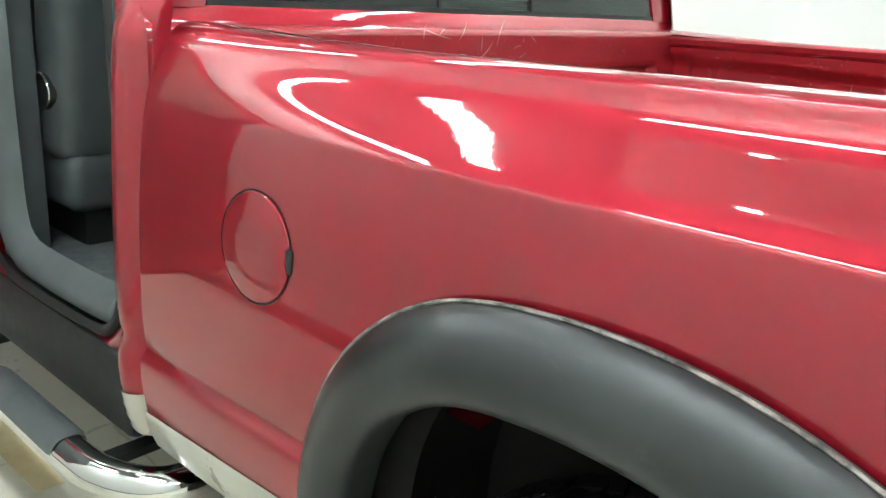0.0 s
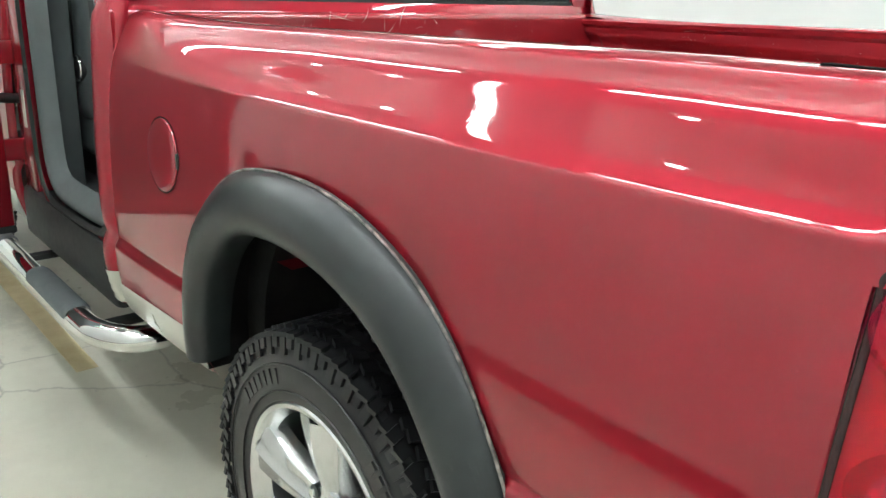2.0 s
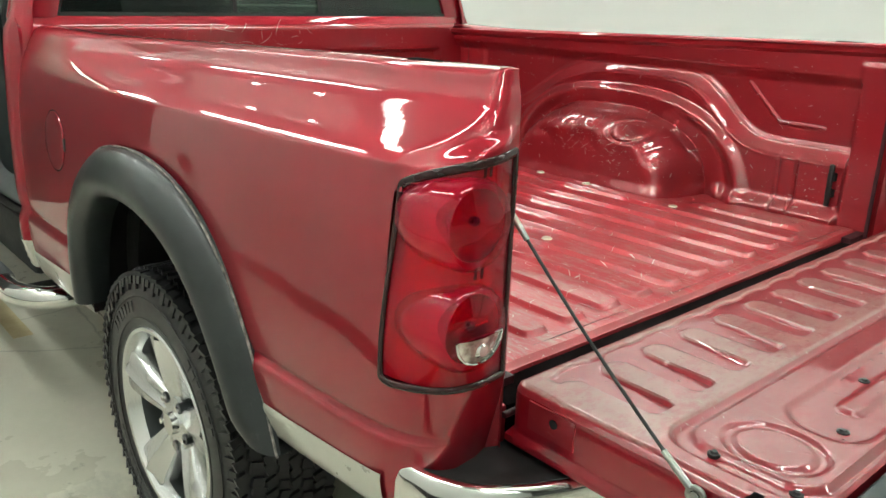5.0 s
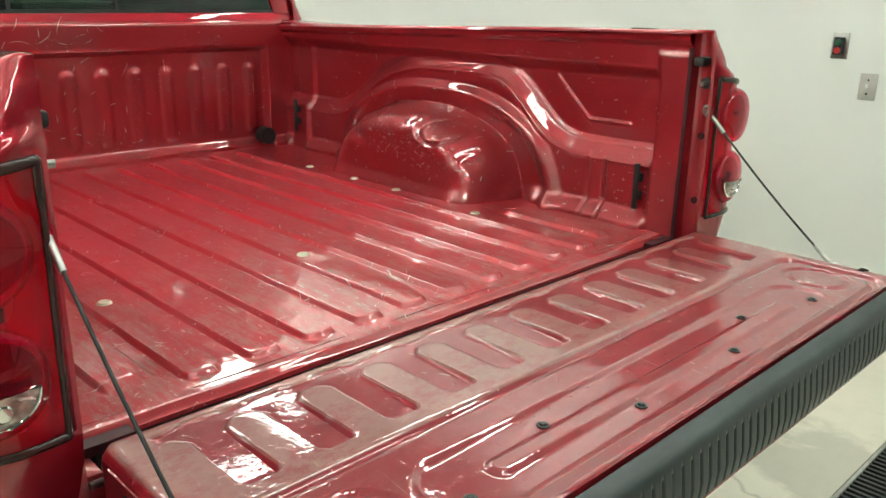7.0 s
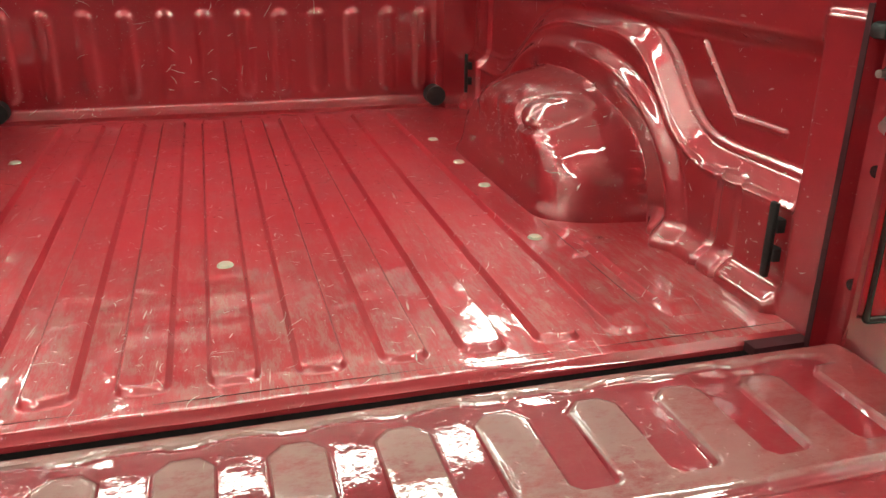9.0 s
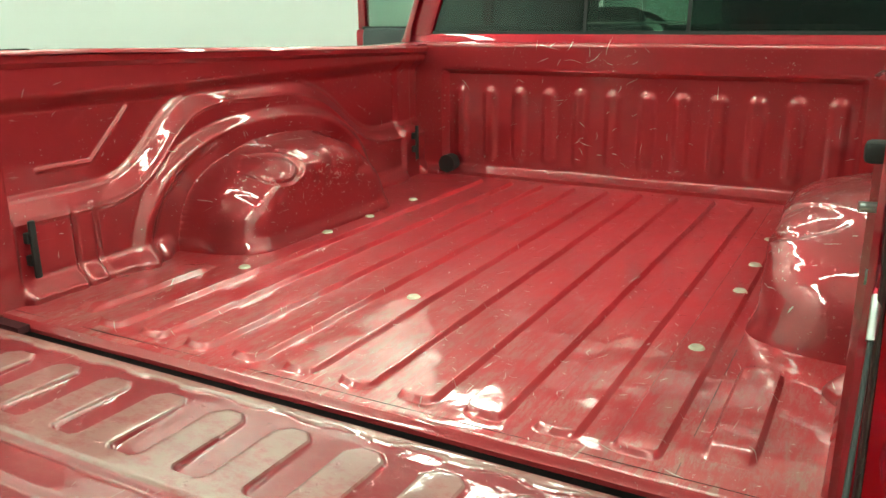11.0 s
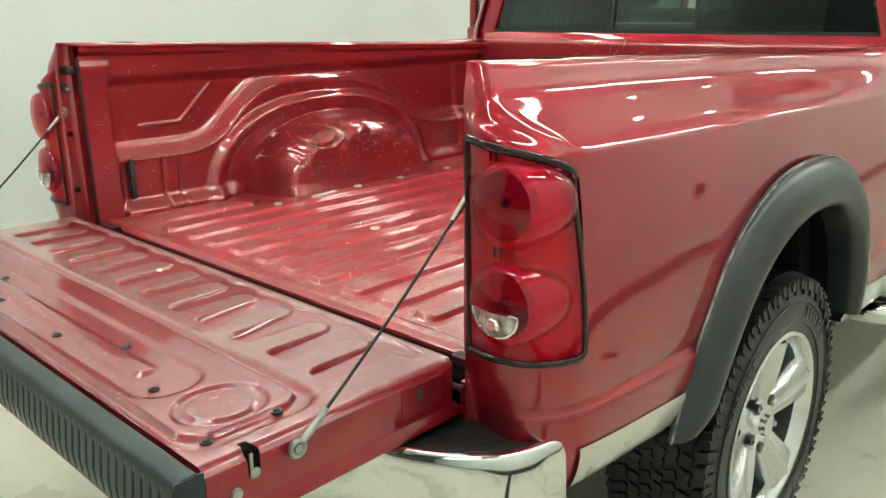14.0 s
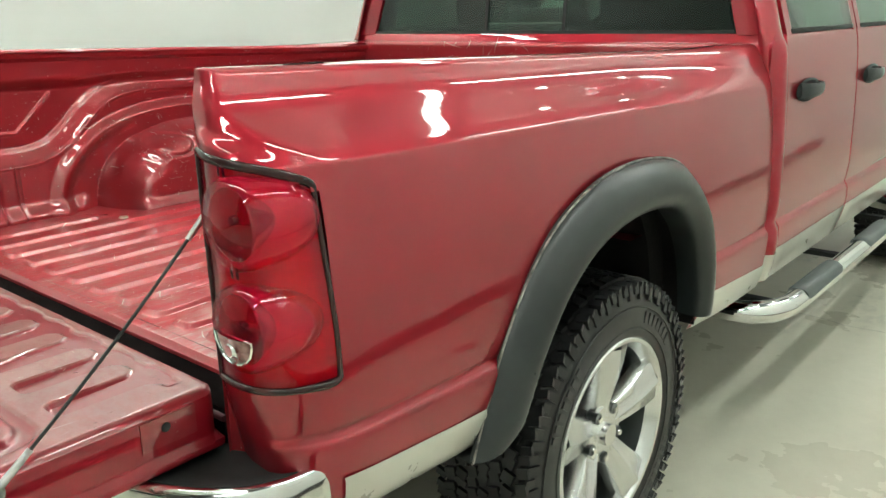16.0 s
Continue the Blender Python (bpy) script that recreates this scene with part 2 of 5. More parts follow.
def gloss_over(nt, under, strength=1.0):
    """A clear gloss over a shader, the same from either side."""
    gl = nt.nodes.new("ShaderNodeBsdfGlossy")
    gl.inputs["Roughness"].default_value = 0.015
    lw = nt.nodes.new("ShaderNodeLayerWeight")
    lw.inputs[0].default_value = 0.5
    pw = nt.nodes.new("ShaderNodeMath")
    pw.operation, pw.inputs[1].default_value = "POWER", 4.0
    nt.links.new(lw.outputs["Facing"], pw.inputs[0])
    ma = nt.nodes.new("ShaderNodeMath")
    ma.operation, ma.inputs[1].default_value, ma.inputs[2].default_value = "MULTIPLY_ADD", 0.85 * strength, 0.05 * strength
    nt.links.new(pw.outputs[0], ma.inputs[0])
    mx = nt.nodes.new("ShaderNodeMixShader")
    nt.links.new(ma.outputs[0], mx.inputs[0])
    nt.links.new(under, mx.inputs[1])
    nt.links.new(gl.outputs[0], mx.inputs[2])
    nt.links.new(mx.outputs[0], nt.nodes["Material Output"].inputs[0])


def tinted(name, tint, body=0.0, colour=(0, 0, 0)):
    m = bpy.data.materials.new(name)
    m.use_nodes = True
    nt = m.node_tree
    tr = nt.nodes.new("ShaderNodeBsdfTransparent")
    tr.inputs[0].default_value = (*tint, 1)
    last = tr.outputs[0]
    if body:
        df = nt.nodes.new("ShaderNodeBsdfDiffuse")
        df.inputs[0].default_value = (*colour, 1)
        mb = nt.nodes.new("ShaderNodeMixShader")
        mb.inputs[0].default_value = body
        nt.links.new(last, mb.inputs[1])
        nt.links.new(df.outputs[0], mb.inputs[2])
        last = mb.outputs[0]
    gloss_over(nt, last)
    return m


TINT = tinted("dark_tinted_glass", (0.20, 0.27, 0.24), 0.05, (0.20, 0.27, 0.24))
GLASS = tinted("green_glass", (0.55, 0.66, 0.60), 0.04, (0.25, 0.32, 0.29))
LENS_RED = tinted("red_lens", (0.86, 0.045, 0.12), 0.12, (0.44, 0.003, 0.04))
LENS_POD = tinted("red_pod_lens", (0.92, 0.08, 0.20), 0.34, (0.54, 0.007, 0.05))
LENS_CAP = tinted("red_pod_cap", (0.90, 0.12, 0.26), 0.06, (0.45, 0.006, 0.07))


def glow(name, colour, power):
    m = bpy.data.materials.new(name)
    m.use_nodes = True
    p = m.node_tree.nodes["Principled BSDF"]
    p.inputs["Base Color"].default_value = (0.8, 0.8, 0.8, 1)
    p.inputs["Emission Color"].default_value = (*colour, 1)
    p.inputs["Emission Strength"].default_value = power
    return m


TUBE = glow("lit_tube", (0.95, 1.0, 0.93), TUBE_POWER)
PANEL = glow("lit_panel", (0.95, 1.0, 0.93), PANEL_POWER)


# ---- mesh helpers ----
def place(name, me, mat, parent, label="", angle=40):
    me.materials.append(mat)
    me.polygons.foreach_set("use_smooth", [True] * len(me.polygons))
    me.update()
    me.set_sharp_from_angle(angle=radians(angle))
    ob = new(name, me)
    if parent:
        ob.parent = parent
    if label:
        ob["label"] = label
    return ob


def part(name, bm, mat, parent, label="", angle=40):
    me = bpy.data.meshes.new(name)
    bm.normal_update()
    bm.to_mesh(me)
    bm.free()
    return place(name, me, mat, parent, label, angle)


def sheet(name, rows, mat, parent, label="", keep=None, angle=40, closed=False):
    """A mesh over rows of points; keep(y, z) may cut faces away."""
    nr, nc = len(rows), len(rows[0])
    vs = [p for r in rows for p in r]
    fs = []
    for i in range(nr - 1):
        for j in range(nc if closed else nc - 1):
            k = (j + 1) % nc
            f = (i * nc + j, i * nc + k, (i + 1) * nc + k, (i + 1) * nc + j)
            if keep:
                c = sum((Vector(vs[q]) for q in f), Vector()) / 4
                if not keep(c):
                    continue
            fs.append(f)
    me = bpy.data.meshes.new(name)
    me.from_pydata([tuple(v) for v in vs], [], fs)
    me.validate()
    return place(name, me, mat, parent, label, angle)


def box(bm, x0, x1, y0, y1, z0, z1, bev=0.0, seg=2):
    r = bmesh.ops.create_cube(bm, size=1)
    vs = r["verts"]
    for v in vs:
        v.co = Vector((x0 + (v.co.x + 0.5) * (x1 - x0), y0 + (v.co.y + 0.5) * (y1 - y0), z0 + (v.co.z + 0.5) * (z1 - z0)))
    if bev:
        es = list({e for v in vs for e in v.link_edges})
        bmesh.ops.bevel(bm, geom=es, offset=bev, segments=seg, profile=0.5, affect="EDGES")
    return bm


def boxed(*a, **k):
    return box(bmesh.new(), *a, **k)


def cyl(bm, a, b, r, r2=None, n=20):
    a, b = Vector(a), Vector(b)
    m = Matrix.Translation((a + b) / 2) @ (b - a).to_track_quat("Z", "Y").to_matrix().to_4x4()
    bmesh.ops.create_cone(bm, cap_ends=True, segments=n, radius1=r, radius2=r if r2 is None else r2, depth=(b - a).length, matrix=m)
    return bm


def tube_rows(pts, r, n=16):
    """Rings along a line of points."""
    pts = [Vector(p) for p in pts]
    rows, up = [], Vector((0, 0, 1))
    for i, p in enumerate(pts):
        d = (pts[min(i + 1, len(pts) - 1)] - pts[max(i - 1, 0)]).normalized()
        if abs(d.dot(up)) > 0.95:
            up = Vector((1, 0, 0))
        sx = d.cross(up).normalized()
        sy = sx.cross(d)
        rr = r[i] if isinstance(r, list) else r
        rows.append([p + sx * math.cos(a) * rr + sy * math.sin(a) * rr for a in [math.tau * k / n for k in range(n)]])
    return rows


def spline(pts, n):
    """Catmull-Rom through points, n samples."""
    pts = [Vector(p) for p in pts]
    out = []
    segs = len(pts) - 1
    for i in range(n):
        f = i / (n - 1) * segs
        k = min(int(f), segs - 1)
        t = f - k
        p0, p1, p2, p3 = pts[max(k - 1, 0)], pts[k], pts[k + 1], pts[min(k + 2, segs)]
        out.append(0.5 * ((2 * p1) + (p2 - p0) * t + (2 * p0 - 5 * p1 + 4 * p2 - p3) * t * t + (3 * p1 - p0 - 3 * p2 + p3) * t ** 3))
    return out


def sstep(a, b, x):
    t = min(1.0, max(0.0, (x - a) / (b - a)))
    return t * t * (3 - 2 * t)


def thing(name, label, category, group="", kind=""):
    return tagged(new(name), label, category, group, kind)


# ---- room ----
def structure(name, bm, mat, label):
    return tagged(part(name, bm, mat, None), label, name.split("_")[0], kind="structure")


structure("floor", boxed(WALL_L - 0.2, WALL_R + 0.2, WALL_B - 0.2, -0.46, GROUND - 0.2, GROUND), CONCRETE, "pale sealed concrete workshop floor")
fl2 = structure("floor_front", boxed(WALL_L - 0.2, WALL_R + 0.2, -0.32, WALL_F + 0.2, GROUND - 0.2, GROUND), CONCRETE, "pale sealed concrete workshop floor under the truck")
structure("wall_right", boxed(WALL_R, WALL_R + 0.2, WALL_B, WALL_F, GROUND, CEIL), WALLM, "plain white painted workshop wall")
structure("wall_left", boxed(WALL_L - 0.2, WALL_L, WALL_B, WALL_F, GROUND, CEIL), WALLM, "plain white painted workshop wall")
# unseen back wall, coloured dark so the tail reflects dark surroundings
structure("wall_back", boxed(WALL_L - 0.2, WALL_R + 0.2, WALL_B - 0.2, WALL_B, GROUND, CEIL), GREYWALL, "unseen dark wall that closes the room behind the truck")
structure("wall_front", boxed(WALL_L - 0.2, WALL_R + 0.2, WALL_F, WALL_F + 0.2, GROUND, CEIL), WALLM, "plain white painted workshop wall")
structure("ceiling", boxed(WALL_L - 0.2, WALL_R + 0.2, WALL_B - 0.2, WALL_F + 0.2, CEIL, CEIL + 0.1), CEILM, "grey workshop ceiling")
for x0, x1 in ((WALL_L, WALL_L + 0.012), (WALL_R - 0.012, WALL_R)):
    structure("baseboard", boxed(x0, x1, WALL_B, WALL_F, GROUND, GROUND + 0.11, 0.003), BASE, "dark vinyl baseboard along the white wall")
# pale panels let into the ceiling between dark cross bands
for y0, y1 in ((-6.9, -4.8), (-3.7, -1.2), (-0.1, 2.42), (3.62, 6.2), (7.3, 8.9)):
    structure("ceiling_panel", boxed(-1.15, 1.15, y0, y1, CEIL - 0.06, CEIL - 0.001, 0.01), WALLM, "white painted ceiling panel")

# trench drain across the floor behind the truck
drain = thing("trench_drain", "long dark slotted metal trench drain set in concrete", "drain")
bm = bmesh.new()
box(bm, WALL_L, WALL_R, -0.455, -0.325, GROUND - 0.12, GROUND - 0.10)
part("channel", bm, BLACK, drain)
bm = bmesh.new()
for y0 in (-0.457, -0.335):
    box(bm, WALL_L, WALL_R, y0, y0 + 0.012, GROUND - 0.10, GROUND + 0.001)
part("edge_rail", bm, STEEL, drain)
bm = bmesh.new()
x = WALL_L + 0.02
while x < WALL_R - 0.02:
    box(bm, x, x + 0.012, -0.445, -0.335, GROUND - 0.02, GROUND - 0.002)
    x += 0.028
tagged(part("grating", bm, FLARE, drain), kind="stuff")

line = tagged(part("floor_line", boxed(-0.92, -0.84, 2.76, 5.2, GROUND, GROUND + 0.002), YELLOW, None), "faded yellow painted line on the concrete floor", "line", kind="structure")

# ceiling strip lights
def strip_light(x, y, z, length):
    t = thing("strip_light", "long lit white fluorescent strip light on the ceiling", "light", "ceiling strip lights")
    part("housing", boxed(x - 0.09, x + 0.09, y - length / 2, y + length / 2, z + 0.03, CEIL, 0.01), WHITE, t)
    for dx in (-0.045, 0.045):
        part("tube", cyl(bmesh.new(), (x + dx, y - length / 2 + 0.03, z), (x + dx, y + length / 2 - 0.03, z), 0.019, n=12), TUBE, t)
    return t


for x in (-2.0, 2.05):
    for y in (-3.0, -1.75, 0.6, 1.85, 4.2, 5.45, 7.8):
        strip_light(x, y, CEIL - 0.14, 1.2)
# crosswise panels and small round lamps
for x, y in ((0.0, 3.12), (0.0, -0.65)):
    t = thing("ceiling_lamp", "long lit white panel lamp across the ceiling", "light", "ceiling panel lamps")
    part("frame", boxed(x - 1.54, x + 1.54, y - 0.10, y + 0.10, CEIL - 0.11, CEIL, 0.01), WHITE, t)
    part("diffuser", boxed(x - 1.50, x + 1.50, y - 0.07, y + 0.07, CEIL - 0.12, CEIL - 0.111), PANEL, t)
for x, y in ((-0.95, 1.8), (-0.95, 3.95), (-0.95, 4.85), (0.75, 4.3), (0.95, 5.5)):
    t = thing("spot_lamp", "small round lit white spot lamp on the ceiling", "light", "ceiling spot lamps")
    part("housing", cyl(bmesh.new(), (x, y, CEIL - 0.05), (x, y, CEIL - 0.12), 0.06, 0.07, n=24), WHITE, t)
    part("bulb", cyl(bmesh.new(), (x, y, CEIL - 0.12), (x, y, CEIL - 0.135), 0.05, 0.045, n=24), TUBE, t)


# ---- the truck ----
truck = thing("pickup_truck", "metallic red pickup truck with open tailgate on a concrete floor", "truck")
AX, AZ, TR = 0.985, 0.46, 0.41     # rear axle and tyre radius
BED_F = 1.91                       # front of the load bed
RIBS = [-0.66 + 0.12 * k for k in range(12)]

REAR_PROFILE = spline([(0.772, 1.423, 0), (0.780, 1.430, 0), (0.792, 1.433, 0), (0.810, 1.432, 0), (0.823, 1.425, 0), (0.8295, 1.413, 0), (0.834, 1.399, 0), (0.841, 1.383, 0), (0.853, 1.368, 0), (0.871, 1.353, 0),
                       (0.897, 1.337, 0), (0.922, 1.320, 0), (0.938, 1.307, 0), (0.949, 1.293, 0), (0.9555, 1.272, 0), (0.967, 1.20, 0), (0.976, 1.10, 0), (0.9815, 1.0, 0), (0.984, 0.92, 0), (0.983, 0.878, 0), (0.981, 0.867, 0),
                       (0.985, 0.857, 0), (0.9915, 0.843, 0), (0.991, 0.78, 0), (0.983, 0.735, 0), (0.965, 0.700, 0), (0.925, 0.672, 0)], 108)
FRONT_PROFILE = spline([(0.800, 1.371, 0), (0.808, 1.377, 0), (0.820, 1.380, 0), (0.836, 1.378, 0), (0.847, 1.372, 0), (0.854, 1.362, 0), (0.860, 1.350, 0), (0.868, 1.337, 0), (0.880, 1.325, 0), (0.896, 1.314, 0),
                        (0.913, 1.303, 0), (0.931, 1.290, 0), (0.948, 1.275, 0), (0.959, 1.261, 0), (0.966, 1.243, 0), (0.973, 1.18, 0), (0.979, 1.08, 0), (0.983, 0.98, 0), (0.984, 0.88, 0), (0.980, 0.815, 0), (0.978, 0.803, 0),
                        (0.982, 0.793, 0), (0.992, 0.775, 0), (0.991, 0.73, 0), (0.985, 0.68, 0), (0.977, 0.63, 0), (0.958, 0.580, 0)], 108)
# full rounded shoulder next to the cab
FULL_PROFILE = spline([(0.800, 1.384, 0), (0.820, 1.391, 0), (0.848, 1.395, 0), (0.873, 1.393, 0), (0.889, 1.388, 0), (0.900, 1.380, 0), (0.908, 1.371, 0), (0.915, 1.361, 0), (0.921, 1.350, 0), (0.926, 1.339, 0),
                       (0.932, 1.326, 0), (0.939, 1.311, 0), (0.946, 1.295, 0), (0.953, 1.277, 0), (0.960, 1.253, 0), (0.973, 1.18, 0), (0.979, 1.08, 0), (0.983, 0.98, 0), (0.984, 0.88, 0), (0.980, 0.815, 0), (0.978, 0.803, 0),
                       (0.982, 0.793, 0), (0.992, 0.775, 0), (0.991, 0.73, 0), (0.985, 0.68, 0), (0.977, 0.63, 0), (0.958, 0.580, 0)], 108)


def eased(pts, lo, hi, n):
    """Even out the bends of a section between two of its points."""
    for _ in range(n):
        pts = [p if not lo < i < hi else (pts[i - 1] + p * 2 + pts[i + 1]) / 4 for i, p in enumerate(pts)]
    return pts


REAR_PROFILE, FRONT_PROFILE = eased(REAR_PROFILE, 22, 54, 40), eased(FRONT_PROFILE, 22, 54, 40)
# the shoulder twists evenly from tail to cab
FRONT_PROFILE = [a + d for a, d in zip(REAR_PROFILE, eased([b - a for a, b in zip(REAR_PROFILE, FRONT_PROFILE)], 12, 66, 90))]
FULL_PROFILE = eased(FULL_PROFILE, 12, 66, 12)
PLAN = spline([(-1.0, -0.012, 0), (-0.80, -0.024, 0), (-0.55, -0.032, 0), (-0.30, -0.018, 0), (-0.11, 0.032, 0), (-0.03, 0.118, 0), (0, 0.35, 0)], 40)
SIDE_END = 1.985


LAMP_N = 32
ARC = [0.0]
for p, q in zip(PLAN[:LAMP_N], PLAN[1:LAMP_N + 1]):
    ARC.append(ARC[-1] + math.hypot((q.x - p.x) * 0.157, q.y - p.y))


def lamp_top(i):
    """Height of the lamp's upper edge at plan station i."""
    i = min(max(i, 0.0), LAMP_N)
    k = min(int(i), LAMP_N - 1)
    f = (ARC[k] + (ARC[k + 1] - ARC[k]) * (i - k)) / ARC[-1]
    return 1.323 - 0.046 * f - 0.016 * f * f + 0.011 * math.sin(math.pi * f)


def tail_edge(z):
    """Inboard rear edge of the bed side."""
    f = sstep(1.37, 1.435, z)
    return 0.796 - 0.004 * f, -0.012 + 0.012 * f


def skin(y, k, dx=0.0, i=None):
    """Point k of the bed side's section at y; over the tail, i is the station on the plan curve."""
    f = min(1.0, max(0.0, (y - 0.05) / 1.80))
    a, b = REAR_PROFILE[k], FRONT_PROFILE[k]
    w, z = a.x + (b.x - a.x) * f, a.y + (b.y - a.y) * f
    f = sstep(1.20, 1.96, y)
    w, z = w + (FULL_PROFILE[k].x - w) * f, z + (FULL_PROFILE[k].y - z) * f
    x0, y0 = tail_edge(z)
    if i is not None:
        zt = lamp_top(i) + 0.006
        g = sstep(zt, zt + 0.030, z)
        y, dx = PLAN[i].y, PLAN[i].x
        # the tail panel under the lamp leans in towards the bumper
        y += 0.026 * min(1.0, max(0.0, (0.950 - z) / 0.15)) * sstep(0.14, 0.02, y)
        if g > 0:
            # above the lamp: a flat end face with a tight rounded corner
            u, span = i / (len(PLAN) - 1), max(0.004, w - x0)
            rr = min(0.026 + 0.075 * sstep(1.375, 1.295, z), span * 0.8)
            if u < 0.4:
                q, yy = (span - rr) * u / 0.4, 0.0
            elif u < 0.8:
                a2 = 0.5 * math.pi * (u - 0.4) / 0.4
                q, yy = span - rr + rr * math.sin(a2), rr * (1 - math.cos(a2))
            else:
                q, yy = span, rr + (0.362 - rr) * ((u - 0.8) / 0.2) ** 1.5
            yy -= 0.014 * math.sin(math.pi * min(1.0, u / 0.6)) * sstep(1.39, 1.31, z)
            y += (yy - 0.012 - y) * g
            dx += (q / span - 1 - dx) * g
    if y < 0.35:
        y = 0.35 - (0.35 - y) * (0.35 - y0) / 0.362
    if y < 0.16:
        # the rail's inner lip runs out and its top rounds down at the tail
        w = max(w, x0 - 0.03 * sstep(-0.01, 0.16, y))
        z -= 0.008 * sstep(0.020, -0.012, y) ** 2 * sstep(1.39, 1.425, z)
    return Vector((w + dx * max(0.0, w - x0), y, z))


ARCH = spline([(0.392, 0.655, 0), (0.437, 0.748, 0), (0.508, 0.885, 0), (0.602, 1.008, 0), (0.73, 1.100, 0), (0.90, 1.152, 0), (1.09, 1.159, 0), (1.26, 1.122, 0), (1.395, 1.022, 0), (1.472, 0.89, 0), (1.50, 0.74, 0), (1.49, 0.62, 0)], 72)


def in_arch(y, z, grow=0.0):
    poly = [(AX + (p.x - AX) * (1 + grow), 0.62 + (p.y - 0.62) * (1 + grow)) for p in ARCH]
    poly = [(poly[0][0], 0.3)] + poly + [(poly[-1][0], 0.3)]
    inside = False
    for i in range(len(poly)):
        (y1, z1), (y2, z2) = poly[i - 1], poly[i]
        if (z1 > z) != (z2 > z) and y < (y2 - y1) * (z - z1) / (z2 - z1) + y1:
            inside = not inside
    return inside


def in_lamp(x, y, z):
    """Opening for the tail light."""
    if not (0.804 < x and y < PLAN[LAMP_N - 1].y - 0.003 and 0.958 < z < 1.33):
        return False
    k = min(range(LAMP_N), key=lambda n: math.hypot(0.953 + PLAN[n].x * 0.157 - x, PLAN[n].y - y))
    return z < lamp_top(k) - 0.013


def bedside(s):
    ys = [0.35 + (SIDE_END - 0.36) * i / 90 for i in range(1, 91)]
    stations = [(p.y, p.x, i) for i, p in enumerate(PLAN)] + [(y, 0.0, None) for y in ys]
    rows = []
    for y, dx, i in stations:
        rows.append([(v.x * s, v.y, v.z) for v in (skin(y, k, dx, i) for k in range(108))])
    last = rows[-1]
    rows.append([(x - s * 0.010, y + 0.008, z - (0.006 if z > 1.3 else 0)) for x, y, z in last])
    rows.append([(x - s * 0.04, y + 0.010, z - (0.04 if z > 1.3 else 0)) for x, y, z in last])
    side = sheet("bedside", rows, RED, truck, "glossy metallic red outer bed side", keep=lambda c: not (in_arch(c.y, c.z, -0.07) or in_lamp(abs(c.x), c.y, c.z)))
    # silver lower body band
    for y0, y1 in ((0.076, 0.44), (1.47, SIDE_END - 0.006)):
        rows = []
        for i in range(33):
            y = y0 + (y1 - y0) * i / 32
            dx = 0.0
            for p, q in zip(PLAN, PLAN[1:]):
                if p.y <= y <= q.y:
                    dx = p.x + (q.x - p.x) * (y - p.y) / (q.y - p.y)
            top = 0.790 - 0.062 * y
            pts = [skin(y, k, dx) for k in range(74, 108)]
            zs = [p.z for p in pts]
            row = []
            for j in range(12):
                z = top + (zs[-1] + 0.004 - top) * j / 11
                k = next((q for q in range(len(zs) - 2) if zs[q] >= z >= zs[q + 1]), len(zs) - 2)
                p = pts[k].lerp(pts[k + 1], (zs[k] - z) / (zs[k] - zs[k + 1]))
                row.append(((p.x + 0.004 - 0.002 * (j == 0)) * s, p.y, z))
            rows.append(row)
        sheet("lower_trim", rows, SILVER, side, "silver lower body band")
    # jamb beside the tailgate
    rows = []
    for i in range(41):
        z = 0.80 + (1.425 - 0.80) * i / 40
        x0, y0 = tail_edge(z)
        rows.append([((x0 + 0.002) * s, y0 + 0.001, z), ((x0 + 0.000) * s, y0 + 0.008, z), (0.817 * s, 0.006, z), (0.820 * s, 0.022, z), (0.812 * s, 0.040, z), (0.788 * s, 0.046, z), (0.82 * s, 0.047, z)])
    jamb = sheet("tailgate_jamb", rows, RED_BED, side, "red tailgate jamb")
    # solid maroon strip gives the shade of the gap behind the post
    part("post_gap_fill", boxed(min(s * 0.788, s * 0.806), max(s * 0.788, s * 0.806), 0.0475, 0.058, 0.80, 1.385), MAROON, side, "dark strip in place of the shaded gap beside the corner post")
    part("bump_stop", boxed(min(s * 0.778, s * 0.822), max(s * 0.778, s * 0.822), 0.012, 0.040, 1.342, 1.364, 0.006), BLACK, side, "black rubber bump stop")
    part("striker_base", cyl(bmesh.new(), (s * 0.825, 0.016, 1.30), (s * 0.805, 0.014, 1.30), 0.014, n=18), BLACK, side)
    part("striker", cyl(bmesh.new(), (s * 0.812, 0.016, 1.30), (s * 0.780, 0.010, 1.30), 0.0055, n=14), STEEL, side, "steel latch striker pin")
    for z in (1.165, 0.995):
        part("jamb_screw", cyl(bmesh.new(), (s * 0.825, 0.016, z), (s * 0.812, 0.014, z), 0.009, n=14), SEAL, side)
    # stake pocket in the rail top: a black block gives the shade of the hole
    part("stake_pocket", boxed(min(s * 0.790, s * 0.812), max(s * 0.790, s * 0.812), 0.15, 0.235, 1.420, 1.4276, 0.001), VOID, side, "matt black inset in place of the shaded stake pocket")
    if s < 0:
        # fuel door: disc let into the skin
        cy, cz, r = 1.63, 1.090, 0.086
        rows = []
        for i in range(49):
            a = math.tau * i / 48
            row = []
            for q, o in ((0.0, 0.004), (0.5, 0.004), (0.93, 0.004), (0.97, 0.0030), (1.0, -0.002)):
                rr = r * q
                if q > 0.9 and abs(a - math.pi) < 0.16:
                    rr *= 0.90
                y, z = cy + rr * math.cos(a), cz + rr * math.sin(a)
                row.append((-(skin_x(y, z) + o), y, z))
            rows.append(row)
        lid = sheet("fuel_door", rows, RED, side, "round red fuel filler door")
        rows = []
